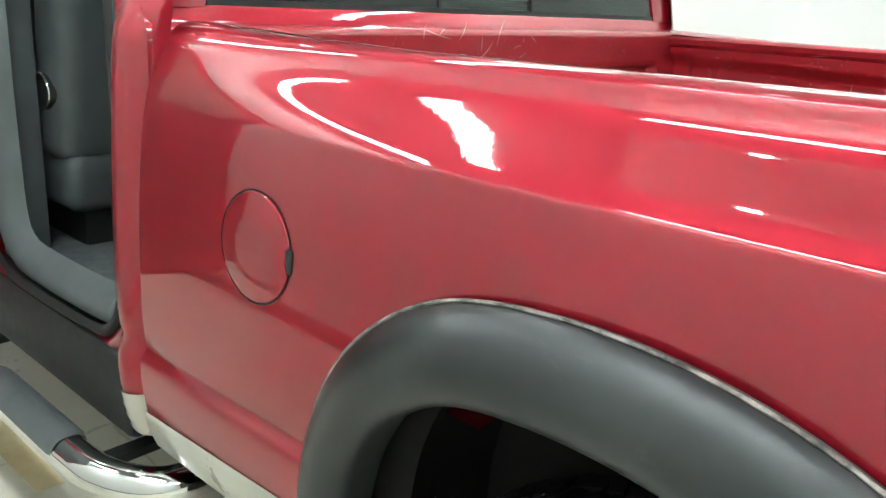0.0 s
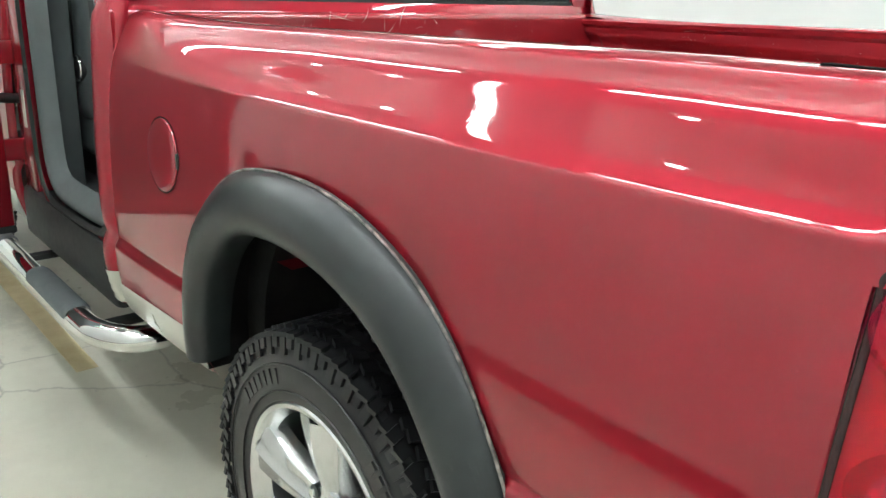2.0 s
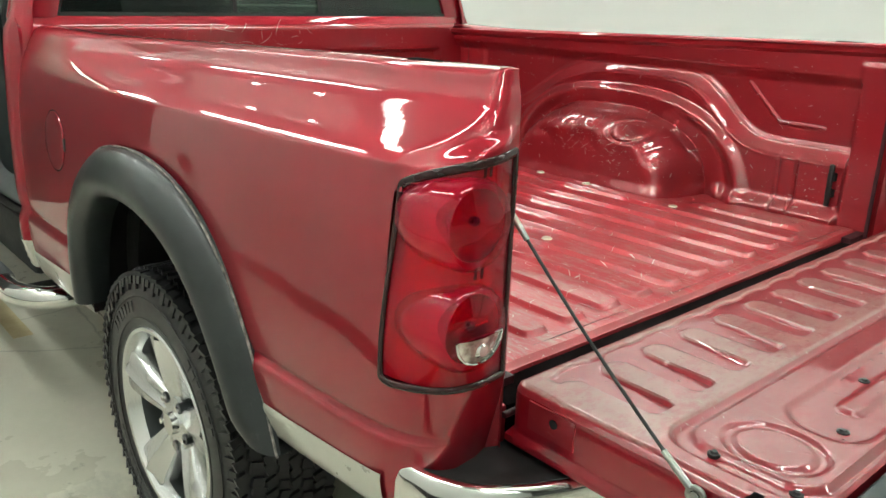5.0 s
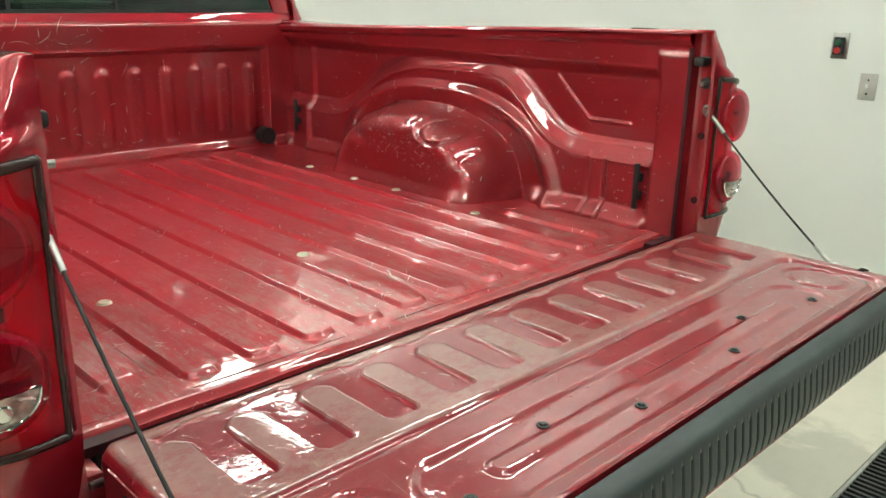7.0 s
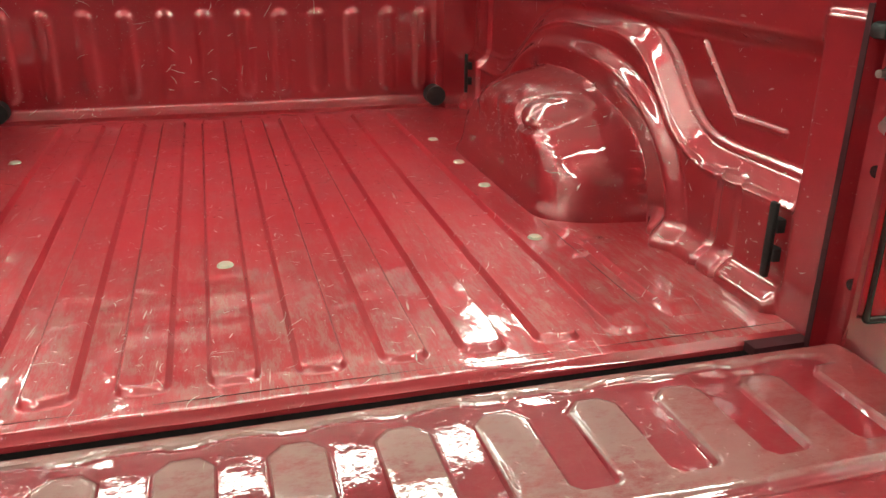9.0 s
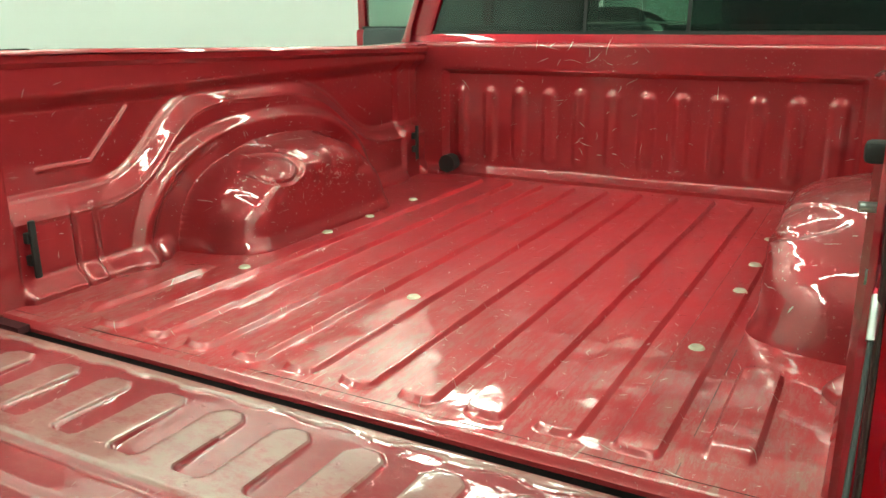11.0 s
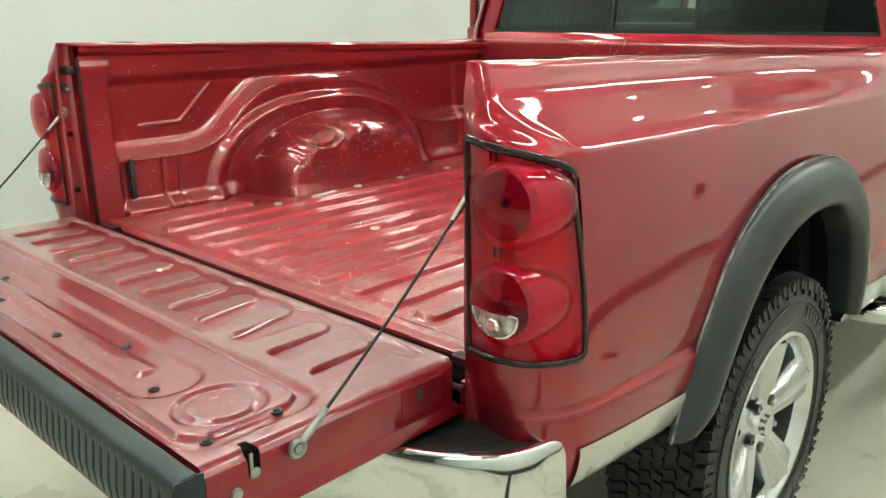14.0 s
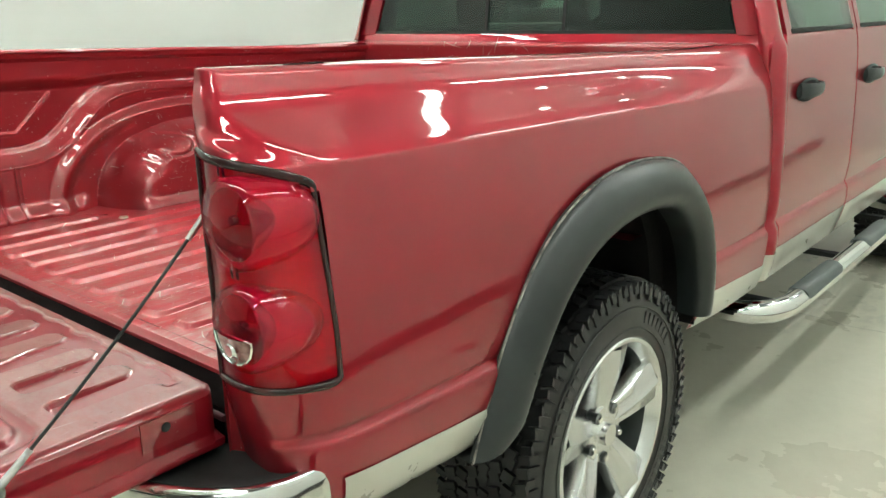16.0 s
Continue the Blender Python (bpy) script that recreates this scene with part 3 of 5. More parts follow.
        for i in range(49):
            a = math.tau * i / 48
            rows.append([(-(skin_x(cy + rr * math.cos(a), cz + rr * math.sin(a)) + 0.0012), cy + rr * math.cos(a), cz + rr * math.sin(a)) for rr in (r * 0.97, r * 1.022)])
        sheet("fuel_door_gap", rows, SEAL, side)
        part("finger_notch", boxed(-(skin_x(cy - r, cz) + 0.0035), -(skin_x(cy - r, cz) - 0.01), cy - r - 0.004, cy - r + 0.012, cz - 0.02, cz + 0.018, 0.004), BLACK, side, "dark finger notch")
    return side


def skin_x(y, z):
    pts = [skin(y, k) for k in range(24, 108)]
    for p, q in zip(pts, pts[1:]):
        if p.z >= z >= q.z:
            return p.x + (q.x - p.x) * (p.z - z) / max(1e-6, p.z - q.z)
    return pts[-1].x


def flare(s):
    rows = []
    sec = [(0.0, 0.978), (0.004, 0.996), (0.016, 1.012), (0.036, 1.030), (0.06, 1.041), (0.085, 1.044), (0.108, 1.038), (0.124, 1.024), (0.130, 1.004), (0.128, 0.97), (0.12, 0.93)]
    sec = spline([(a, b, 0) for a, b in sec], 26)
    for i, p in enumerate(ARCH):
        q0, q1 = ARCH[max(i - 1, 0)], ARCH[min(i + 1, len(ARCH) - 1)]
        d = (q1 - q0).normalized()
        nrm = Vector((d.y, -d.x, 0))
        f = i / (len(ARCH) - 1)
        thin = (0.70 + 0.25 * math.sin(math.pi * f) ** 0.6) * (1 - 0.45 * sstep(0.10, 0.0, f))
        rows.append([((0.985 + (c.y - 0.985) * thin) * s, p.x + nrm.x * c.x * thin, max(p.y + nrm.y * c.x * thin, 0.664)) for c in sec])
    rows.insert(0, [(x - s * 0.07, y + 0.012, z + 0.004) for x, y, z in rows[0]])
    f = sheet("fender_flare", rows, FLARE, truck, "matt dark grey plastic fender flare with scuffed edge")
    sheet("edge_bead", tube_rows([Vector((r[0][0], r[0][1], r[0][2])) + Vector((s * 0.010, 0, 0)) for r in rows[1:]], 0.0028, 6), SCUFF, f, "pale scuffed upper edge", closed=True)
    return f


def wheel(s, ax, az, xo):
    w = new("wheel")
    w.parent = truck
    R, width = TR, 0.255
    prof = [(-0.5 * width, 0.262), (-0.5 * width - 0.006, 0.30), (-0.5 * width, 0.35), (-0.46 * width, R - 0.034), (-0.40 * width, R - 0.016), (-0.2 * width, R - 0.009), (0.2 * width, R - 0.009), (0.40 * width, R - 0.016),
            (0.46 * width, R - 0.034), (0.5 * width, 0.35), (0.5 * width + 0.006, 0.30), (0.5 * width, 0.262), (0.5 * width - 0.02, 0.255)]
    cx = xo - 0.5 * width
    rows = []
    for i in range(97):
        a = math.tau * i / 96
        rows.append([((cx + u) * s, ax + r * math.cos(a), az + r * math.sin(a)) for u, r in prof])
    tyre = sheet("tyre", rows, RUBBER, w, "black all-terrain tyre with chunky tread")
    # tread blocks
    bm = bmesh.new()
    n = 84
    for i in range(n):
        for lane, (u, bw) in enumerate(((-0.114, 0.028), (-0.080, 0.030), (-0.046, 0.028), (-0.015, 0.026), (0.015, 0.026), (0.046, 0.028), (0.080, 0.030), (0.114, 0.028))):
            a = math.tau * (i + 0.5 * (lane % 2) + 0.18 * math.sin(i * 2.1 + lane * 1.7)) / n
            rr = R - 0.006 - (0.008 if abs(u) > 0.1 else 0)
            m = Matrix.Translation(((cx + u) * s, ax + rr * math.cos(a), az + rr * math.sin(a))) @ Matrix.Rotation(a - math.pi / 2, 4, "X") @ Matrix.Rotation((0.30 if lane % 2 else -0.30), 4, "Z")
            bmesh.ops.create_cube(bm, size=1, matrix=m @ Matrix.Diagonal((bw, 0.022 + 0.004 * math.sin(i * 1.3), 0.0105, 1)))
    for i in range(n):
        a = math.tau * (i + 0.25) / n
        long = 0.040 if i % 2 else 0.026
        r0 = R - 0.014 - long / 2
        m = Matrix.Translation(((cx + 0.488 * width) * s, ax + r0 * math.cos(a), az + r0 * math.sin(a))) @ Matrix.Rotation(a - math.pi / 2, 4, "X") @ Matrix.Rotation(s * -0.18, 4, "Y")
        bmesh.ops.create_cube(bm, size=1, matrix=m @ Matrix.Diagonal((0.007, 0.020, long, 1)))
    part("tread", bm, RUBBER, tyre)
    # raised sidewall rings and unreadable maker's marks as bars
    for rr in (0.338, 0.283):
        ring = [((cx + 0.5 * width + 0.0045) * s, ax + rr * math.cos(q), az + rr * math.sin(q)) for q in [math.tau * k / 72 for k in range(73)]]
        sheet("sidewall_ring", tube_rows([Vector(v) for v in ring], 0.0022, 6), RUBBER, tyre, closed=True)
    bm = bmesh.new()
    for c in (0.9, 2.5, 4.0, 5.6):
        for k in range(7):
            a = c + (k - 3) * 0.085
            m = Matrix.Translation(((cx + 0.5 * width + 0.003) * s, ax + 0.313 * math.cos(a), az + 0.313 * math.sin(a))) @ Matrix.Rotation(a - math.pi / 2, 4, "X")
            bmesh.ops.create_cube(bm, size=1, matrix=m @ Matrix.Diagonal((0.008, 0.017, 0.030, 1)))
    tagged(part("sidewall_relief", bm, LETTER, tyre, "raised rubber marks on the sidewall"), kind="stuff")
    # rim: barrel, lip and five spokes
    prof = [(0.5 * width - 0.03, 0.262), (0.5 * width - 0.004, 0.262), (0.5 * width + 0.002, 0.256), (0.5 * width, 0.247), (0.5 * width - 0.014, 0.238), (0.5 * width - 0.034, 0.230)]
    rows = []
    for i in range(73):
        a = math.tau * i / 72
        rows.append([((cx + u) * s, ax + r * math.cos(a), az + r * math.sin(a)) for u, r in prof])
    rim = sheet("rim", rows, ALLOY, w, "silver five-spoke alloy rim")
    # inner barrel in dark plastic: the shade behind the spokes is put into its colour
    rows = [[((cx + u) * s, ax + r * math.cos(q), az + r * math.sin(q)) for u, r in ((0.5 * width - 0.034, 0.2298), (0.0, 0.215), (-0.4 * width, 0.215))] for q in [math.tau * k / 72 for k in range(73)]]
    sheet("rim_barrel", rows, FLARE, rim, "inner rim barrel coloured dark for the shade behind the spokes")
    bm = bmesh.new()
    cyl(bm, ((cx - 0.02) * s, ax, az), ((cx - 0.01) * s, ax, az), 0.215, n=48)
    part("brake_disc", bm, BLACK, w)
    for k in range(5):
        a0 = math.tau * k / 5 + 0.3
        rows = []
        for i in range(9):
            r = 0.05 + (0.238 - 0.05) * i / 8
            half = 0.038 + 0.034 * (i / 8) ** 1.3
            u = 0.5 * width - 0.045 + 0.036 * math.sin(math.pi * 0.5 * i / 8)
            ring = []
            for c, dz in ((-1, -0.045), (-0.94, -0.008), (-0.84, -0.002), (-0.3, 0.001), (0, 0.012), (0.3, 0.001), (0.84, -0.002), (0.94, -0.008), (1, -0.045)):
                t = half * c
                yy, zz = r * math.cos(a0) - t * math.sin(a0), r * math.sin(a0) + t * math.cos(a0)
                ring.append(((cx + u + dz) * s, ax + yy, az + zz))
            rows.append(ring)
        sheet("spoke", rows, ALLOY, rim)
    bm = bmesh.new()
    cyl(bm, ((cx + 0.04) * s, ax, az), ((cx + 0.5 * width - 0.032) * s, ax, az), 0.082, 0.076, n=40)
    part("hub", bm, ALLOY, rim)
    bm = bmesh.new()
    cyl(bm, ((cx + 0.06) * s, ax, az), ((cx + 0.5 * width - 0.014) * s, ax, az), 0.034, 0.028, n=28)
    part("centre_cap", bm, CHROME, rim)
    for k in range(5):
        a = math.tau * (k + 0.5) / 5 + 0.3
        y, z = ax + 0.068 * math.cos(a), az + 0.068 * math.sin(a)
        # dark disc stands in for the shaded lug recess
        bm = bmesh.new()
        cyl(bm, ((cx + 0.07) * s, y, z), ((cx + 0.5 * width - 0.028) * s, y, z), 0.015, n=20)
        part("lug_recess", bm, FLARE, rim)
        bm = bmesh.new()
        cyl(bm, ((cx + 0.07) * s, y, z), ((cx + 0.5 * width - 0.02) * s, y, z), 0.0095, 0.008, n=6)
        part("lug_nut", bm, CHROME, rim)
    return w


# load-bed inner wall as relief: panel, raised arch, wheel housing, corner posts
def wall_depth(y, z):
    d = 0.85
    # stepped arch outline, height over y
    pts = [(0.0, 1.09), (0.45, 1.09), (0.51, 1.115), (0.65, 1.26), (0.77, 1.298), (1.13, 1.29), (1.30, 1.24), (1.46, 1.12), (1.55, 1.075), (2.0, 1.075)]
    def height(v):
        for (y0, h0), (y1, h1) in zip(pts, pts[1:]):
            if v <= y1:
                return h0 + (h1 - h0) * (max(v, y0) - y0) / (y1 - y0)
        return pts[-1][1]
    # corners of the outline rounded off
    h = sum(k * height(y + o) for o, k in ((-0.075, 0.10), (-0.05, 0.14), (-0.025, 0.17), (0, 0.18), (0.025, 0.17), (0.05, 0.14), (0.075, 0.10)))
    slope = (height(y + 0.05) - height(y - 0.05)) / 0.10
    off = (z - h) / math.sqrt(1 + slope * slope)
    # flat-faced chamfer between two bead lines
    d -= 0.036 * min(1.0, max(0.0, (0.022 - off) / 0.050)) + 0.004 * sstep(0.010, 0.0, abs(off - 0.020)) + 0.004 * sstep(0.010, 0.0, abs(off + 0.030))
    # bead that skirts the wheel housing, then a dark hollow
    e2 = (abs(y - 0.985) / 0.520) ** 2.4 + (max(0, z - 0.85) / 0.36) ** 2.4
    d -= 0.024 * sstep(1.16, 0.94, e2)
    e = (abs(y - 1.005) / 0.395) ** 2.5 + (max(0, z - 0.85) / 0.305) ** 2.5
    d += 0.032 * sstep(0.95, 0.72, e2) * (1 - sstep(1.0, 0.9, e)) * sstep(0.18, 0.34, abs(y - 0.985))
    # housing: steep sides, flat face, dented shoulder
    if e < 1:
        d -= 0.175 * (1 - (1 - min(1.0, (1 - e) / 0.62)) ** 2.4)
        top = sstep(0.98, 1.05, z)
        if top > 0:
            dent = noise.noise(Vector((y * 9, z * 9, 3.1)))
            crease = 1 - abs(noise.noise(Vector((y * 17, z * 17, 7.7)))) * 2
            d += (0.011 * dent + 0.005 * crease) * top
            ring = math.hypot((y - 0.83) / 0.075, (z - 1.085) / 0.035)
            d += 0.012 * sstep(1.15, 0.95, ring) - 0.010 * sstep(0.95, 0.6, ring)
        d -= 0.018 * sstep(0.955, 0.885, z) ** 2
    # small dart
    if 0.245 < y < 0.515:
        zl = 1.162 if y < 0.39 else 1.162 + (y - 0.39) * 0.95
        d -= 0.006 * sstep(0.008, 0.0, abs(z - zl))
    # shallow vertical grooves and foot step
    for yy in (0.30, 0.36):
        d += 0.009 * sstep(0.010, 0.0, abs(y - yy)) * sstep(1.08, 1.05, z)
    d -= 0.035 * sstep(0.95, 0.895, z) ** 1.5 * sstep(1.0, 1.5, e)
    # turns in under the rail
    d += (min(d, 0.806) - d) * sstep(1.285, 1.335, z)
    # posts
    top = sstep(1.375, 1.36, z)
    for q, x in ((sstep(0.160, 0.140, y) * top, 0.800), (sstep(1.73, 1.755, y) * sstep(1.86, 1.84, y) * (0.25 + 0.75 * sstep(1.09, 1.06, z)), 0.800)):
        d += (x - d) * q
    return d


def scuffs(name, n, seed, spot, parent, label, lo=0.008, hi=0.04):
    """Short pale scratches on a surface; spot(rnd) gives a start and a map from (u, v) to a point."""
    rnd = random.Random(seed)
    vs, fs = [], []
    for _ in range(n):
        (u, v), to = spot(rnd)
        ang, bend, length, wd = rnd.uniform(0, math.pi), rnd.uniform(-0.5, 0.5), rnd.uniform(lo, hi) * rnd.uniform(0.3, 1), rnd.uniform(0.0004, 0.0011)
        k0 = len(vs)
        for k in range(6):
            f = k / 5
            t = ang + bend * f
            w = wd * math.sin(math.pi * (0.08 + 0.84 * f))
            pu, pv = u + math.cos(t) * length * f, v + math.sin(t) * length * f
            vs.append(to(pu - math.sin(t) * w, pv + math.cos(t) * w))
            vs.append(to(pu + math.sin(t) * w, pv - math.cos(t) * w))
        fs += [(k0 + 2 * k, k0 + 2 * k + 1, k0 + 2 * k + 3, k0 + 2 * k + 2) for k in range(5)]
    me = bpy.data.meshes.new(name)
    me.from_pydata([tuple(p) for p in vs], [], fs)
    return tagged(place(name, me, SCRATCH, parent, label), kind="stuff")


def bed_wall(s):
    n, m = 360, 140
    rows = []
    for i in range(n + 1):
        y = 0.060 + (BED_F - 0.060) * i / n
        top = 1.392 - 0.025 * y
        row = []
        for j in range(m + 1):
            z = 0.885 + (top - 0.885) * j / m
            row.append((wall_depth(y, z) * s, y, z))
        # flange under the rail
        zt = 1.424 - 0.026 * y
        row += [(0.802 * s, y, top + 0.004), (0.790 * s, y, top + 0.012), (0.788 * s, y, zt - 0.004), (0.80 * s, y, zt + 0.004)]
        rows.append(row)
    w = sheet("inner_bed_wall", rows, RED_BED, truck, "scratched red inner bed wall with wheel housing")
    for y, z in ((0.184, 1.005), (1.80, 1.02)):
        bm = bmesh.new()
        x = wall_depth(y, z)
        a, b = sorted((s * (x - 0.022), s * (x - 0.012)))
        box(bm, a, b, y - 0.008, y + 0.008, z - 0.065, z + 0.065, 0.004)
        for dz in (-0.025, 0.025):
            a, b = sorted((s * (x - 0.014), s * (x + 0.004)))
            box(bm, a, b, y - 0.012, y + 0.012, z + dz - 0.012, z + dz + 0.012, 0.003)
        part("tie_down_cleat", bm, BLACK, w, "black plastic tie-down cleat")

    def housing(rnd):
        return (rnd.gauss(0.98, 0.16), rnd.gauss(1.06, 0.05)), lambda u, v: (s * (wall_depth(u, v) - 0.0012), u, v)

    def panel(rnd):
        return (rnd.uniform(0.1, 1.85), rnd.uniform(0.92, 1.35)), lambda u, v: (s * (wall_depth(u, v) - 0.0010), u, v)
    scuffs("scratching", 90, 5 + s, housing, w, "pale scratches on the wheel housing", 0.004, 0.03)
    scuffs("chipping", 260, 15 + s, housing, w, "small pale paint chips on the wheel housing", 0.001, 0.005)
    scuffs("chipping", 160, 25 + s, panel, w, "scattered small pale paint chips", 0.001, 0.005)
    scuffs("scratching", 60, 9 + s, panel, w, "scattered pale scratches", 0.006, 0.03)
    return w


def floor_height(x, y):
    z = 0.888
    for r in RIBS:
        y0, y1 = (0.14, 1.83)
        if abs(r) > 0.6:
            y0, y1 = 0.19, 0.52
        dx = abs(x - r)
        if dx < 0.06 and y0 - 0.05 < y < y1 + 0.05:
            end = max(y0 + 0.03 - y, y - y1 + 0.03, 0)
            e = ((dx / 0.036) ** 3 + (end / 0.030) ** 3) ** (1 / 3)
            z += 0.0115 * sstep(1.04, 0.80, e)
    # slight dents from loads
    z += 0.0007 * math.sin(19 * y + 7 * x) * math.sin(23 * x - 5 * y + 1.0) + 0.0004 * math.sin(47 * y - 13 * x)
    # rolled lip over the sill
    z -= 0.014 * sstep(0.098, 0.085, y) ** 2
    return z


def bed_floor():
    xs = []
    for r in RIBS:
        xs += [r + d for d in (-0.048, -0.039, -0.037, -0.035, -0.033, -0.031, -0.029, -0.027, -0.025, -0.010, 0.010, 0.025, 0.027, 0.029, 0.031, 0.033, 0.035, 0.037, 0.039, 0.048)]
    xs = sorted(xs + [-0.85, -0.80, -0.75, 0.75, 0.80, 0.85])
    ys = sorted([0.085, 0.087, 0.090, 0.094, 0.098] + [0.104 + 0.0025 * i for i in range(31)] + [0.18 + 0.02 * i for i in range(13)] + [0.445 + 0.01 * i for i in range(8)] + [0.56 + 0.02 * i for i in range(61)] + [1.795 + 0.006 * i for i in range(10)] + [1.88, BED_F + 0.02])
    rows = [[(x, y, floor_height(x, y)) for x in xs] for y in ys]
    rows.insert(0, [(x, 0.084, 0.80) for x in xs])
    f = sheet("bed_floor", rows, RED_FLOOR, truck, "dusty scratched red ribbed load bed floor", keep=lambda c: not (abs(c.x) > 0.75 and 0.74 < c.y < 1.28))
    for bx, by in [(-0.56, 1.39), (-0.56, 1.13), (-0.56, 0.915), (0.556, 1.39), (0.556, 1.13), (0.556, 0.915), (0.54, 0.55), (-0.06, 0.55), (-0.54, 0.55)]:
        bm = bmesh.new()
        cyl(bm, (bx, by, floor_height(bx, by) - 0.002), (bx, by, floor_height(bx, by) + 0.004), 0.017, 0.012, n=16)
        part("floor_bolt", bm, BRONZE, f, "pale bolt head")
    def deck(rnd):
        return (rnd.uniform(-0.72, 0.72), rnd.uniform(0.10, 1.0) ** 1.4 * 1.75 + 0.02), lambda u, v: (u, v, floor_height(u, v) + 0.0009)
    scuffs("scratching", 420, 3, deck, f, "scattered pale scratches and nicks", 0.006, 0.045)
    scuffs("chipping", 700, 13, deck, f, "small pale paint chips", 0.0015, 0.007)
    part("floor_seam", boxed(-0.80, 0.80, 0.1162, 0.1170, 0.880, floor_height(0.0, 0.1166) + 0.0006), MAROON, f)
    for s in (-1, 1):
        part("floor_seam", boxed(s * 0.603 - 0.0005, s * 0.603 + 0.0005, 0.118, 0.72, 0.880, floor_height(s * 0.603, 0.3) + 0.0006), MAROON, f)
    return f


def headboard():
    n, m = 260, 60
    rows = []
    for j in range(m + 1):
        z = 0.885 + (1.382 - 0.885) * j / m
        row = []
        for i in range(n + 1):
            x = -0.86 + 1.72 * i / n
            d = BED_F
            # recessed field between posts and top beam
            f = sstep(0.735, 0.715, abs(x)) * sstep(1.295, 1.275, z)
            d += 0.03 * f
            for r in RIBS:
                if abs(x - r) < 0.06:
                    end = max(z - 1.20, 0.975 - z, 0)
                    e = math.hypot((x - r) / 0.034, end / 0.032)
                    d -= 0.009 * sstep(1.0, 0.35, e) * f
            d -= 0.035 * sstep(0.925, 0.90, z)
            row.append((x, d, z))
        rows.append(row)
    rows.append([(p[0], BED_F + 0.004, 1.389) for p in rows[-1]])
    rows.append([(p[0], BED_F + 0.03, 1.392) for p in rows[0]])
    rows.append([(p[0], BED_F + 0.045, 1.384) for p in rows[0]])
    rows.append([(p[0], BED_F + 0.047, 1.0) for p in rows[0]])
    h = sheet("headboard", rows, RED_BED, truck, "scratched red ribbed front panel of the load bed")
    def beam(rnd):
        return (rnd.gauss(-0.18, 0.12), rnd.uniform(1.31, 1.375)), lambda u, v: (u, BED_F - 0.0012, v)

    def ribs(rnd):
        return (rnd.gauss(0.0, 0.3), rnd.uniform(0.95, 1.26)), lambda u, v: (u, BED_F + 0.03 - 0.0105, v)
    scuffs("scratching", 15, 21, beam, h, "pale scratches on the front panel", 0.02, 0.09)
    scuffs("scratching", 40, 22, ribs, h, "pale scratches on the ribs", 0.02, 0.06)
    for x in (-0.70, 0.70):
        part("rubber_plug", cyl(bmesh.new(), (x, BED_F - 0.03, 0.932), (x, BED_F + 0.02, 0.932), 0.034, n=24), BLACK, h, "round black rubber plug")
    return h


# tailgate, lying open
TG_Y0, TG_Y1, TG_X, TG_Z = -0.014, -0.512, 0.785, 0.926


def rr_dist(x, y, hx, y0, y1, r):
    """Signed distance to a rounded rectangle."""
    cy, hy = (y0 + y1) / 2, abs(y1 - y0) / 2
    qx, qy = abs(x) - hx + r, abs(y - cy) - hy + r
    return math.hypot(max(qx, 0), max(qy, 0)) + min(max(qx, qy), 0) - r


def gate_height(x, y):
    z = TG_Z
    low = sstep(0.040, 0.047, -y) * sstep(0.073, 0.062, -y) * sstep(0.735, 0.715, abs(x))
    for r in RIBS:
        if abs(x - r) < 0.075:
            # pads end in chamfered noses towards the hinge side
            half = 0.031 + 0.022 * sstep(-0.090, -0.062, y)
            end = max(y + 0.058, -0.208 - y, 0)
            e = ((abs(x - r) / half) ** 3 + (end / 0.024) ** 3) ** (1 / 3)
            low = max(low, sstep(1.0, 0.80, e))
    z -= (0.005 + 0.005 * min(1.0, max(0.0, (-0.06 - y) / 0.15))) * low
    d = rr_dist(x, y, 0.735, -0.268, -0.505, 0.05)
    z -= 0.009 * sstep(0.008, -0.008, d)
    d = rr_dist(x, y, 0.707, -0.285, -0.488, 0.05)
    z += 0.010 * sstep(0.006, -0.006, d)
    # oval groove and inner oval
    d = rr_dist(x, y, 0.545, -0.345, -0.475, 0.06)
    z -= 0.005 * sstep(0.006, -0.006, d)
    d = rr_dist(x, y, 0.44, -0.395, -0.43, 0.017)
    z += 0.006 * sstep(0.006, -0.006, d)
    # ring at each end
    e = math.hypot((abs(x) - 0.632) / 0.064, (y + 0.392) / 0.072)
    z -= 0.005 * sstep(1.08, 0.98, e) * sstep(0.74, 0.84, e)
    # rounded rim
    rim = max(abs(x) - TG_X + 0.020, 0, y - TG_Y0 + 0.016)
    z -= 0.012 * (rim / 0.020) ** 2.5
    return z


def gate_half(y):
    """Half width of the tailgate, drawn in round its hinge corners."""
    q = max(0.0, y - TG_Y0 + 0.028)
    return TG_X - 0.028 + math.sqrt(max(0.0, 0.028 ** 2 - q * q))


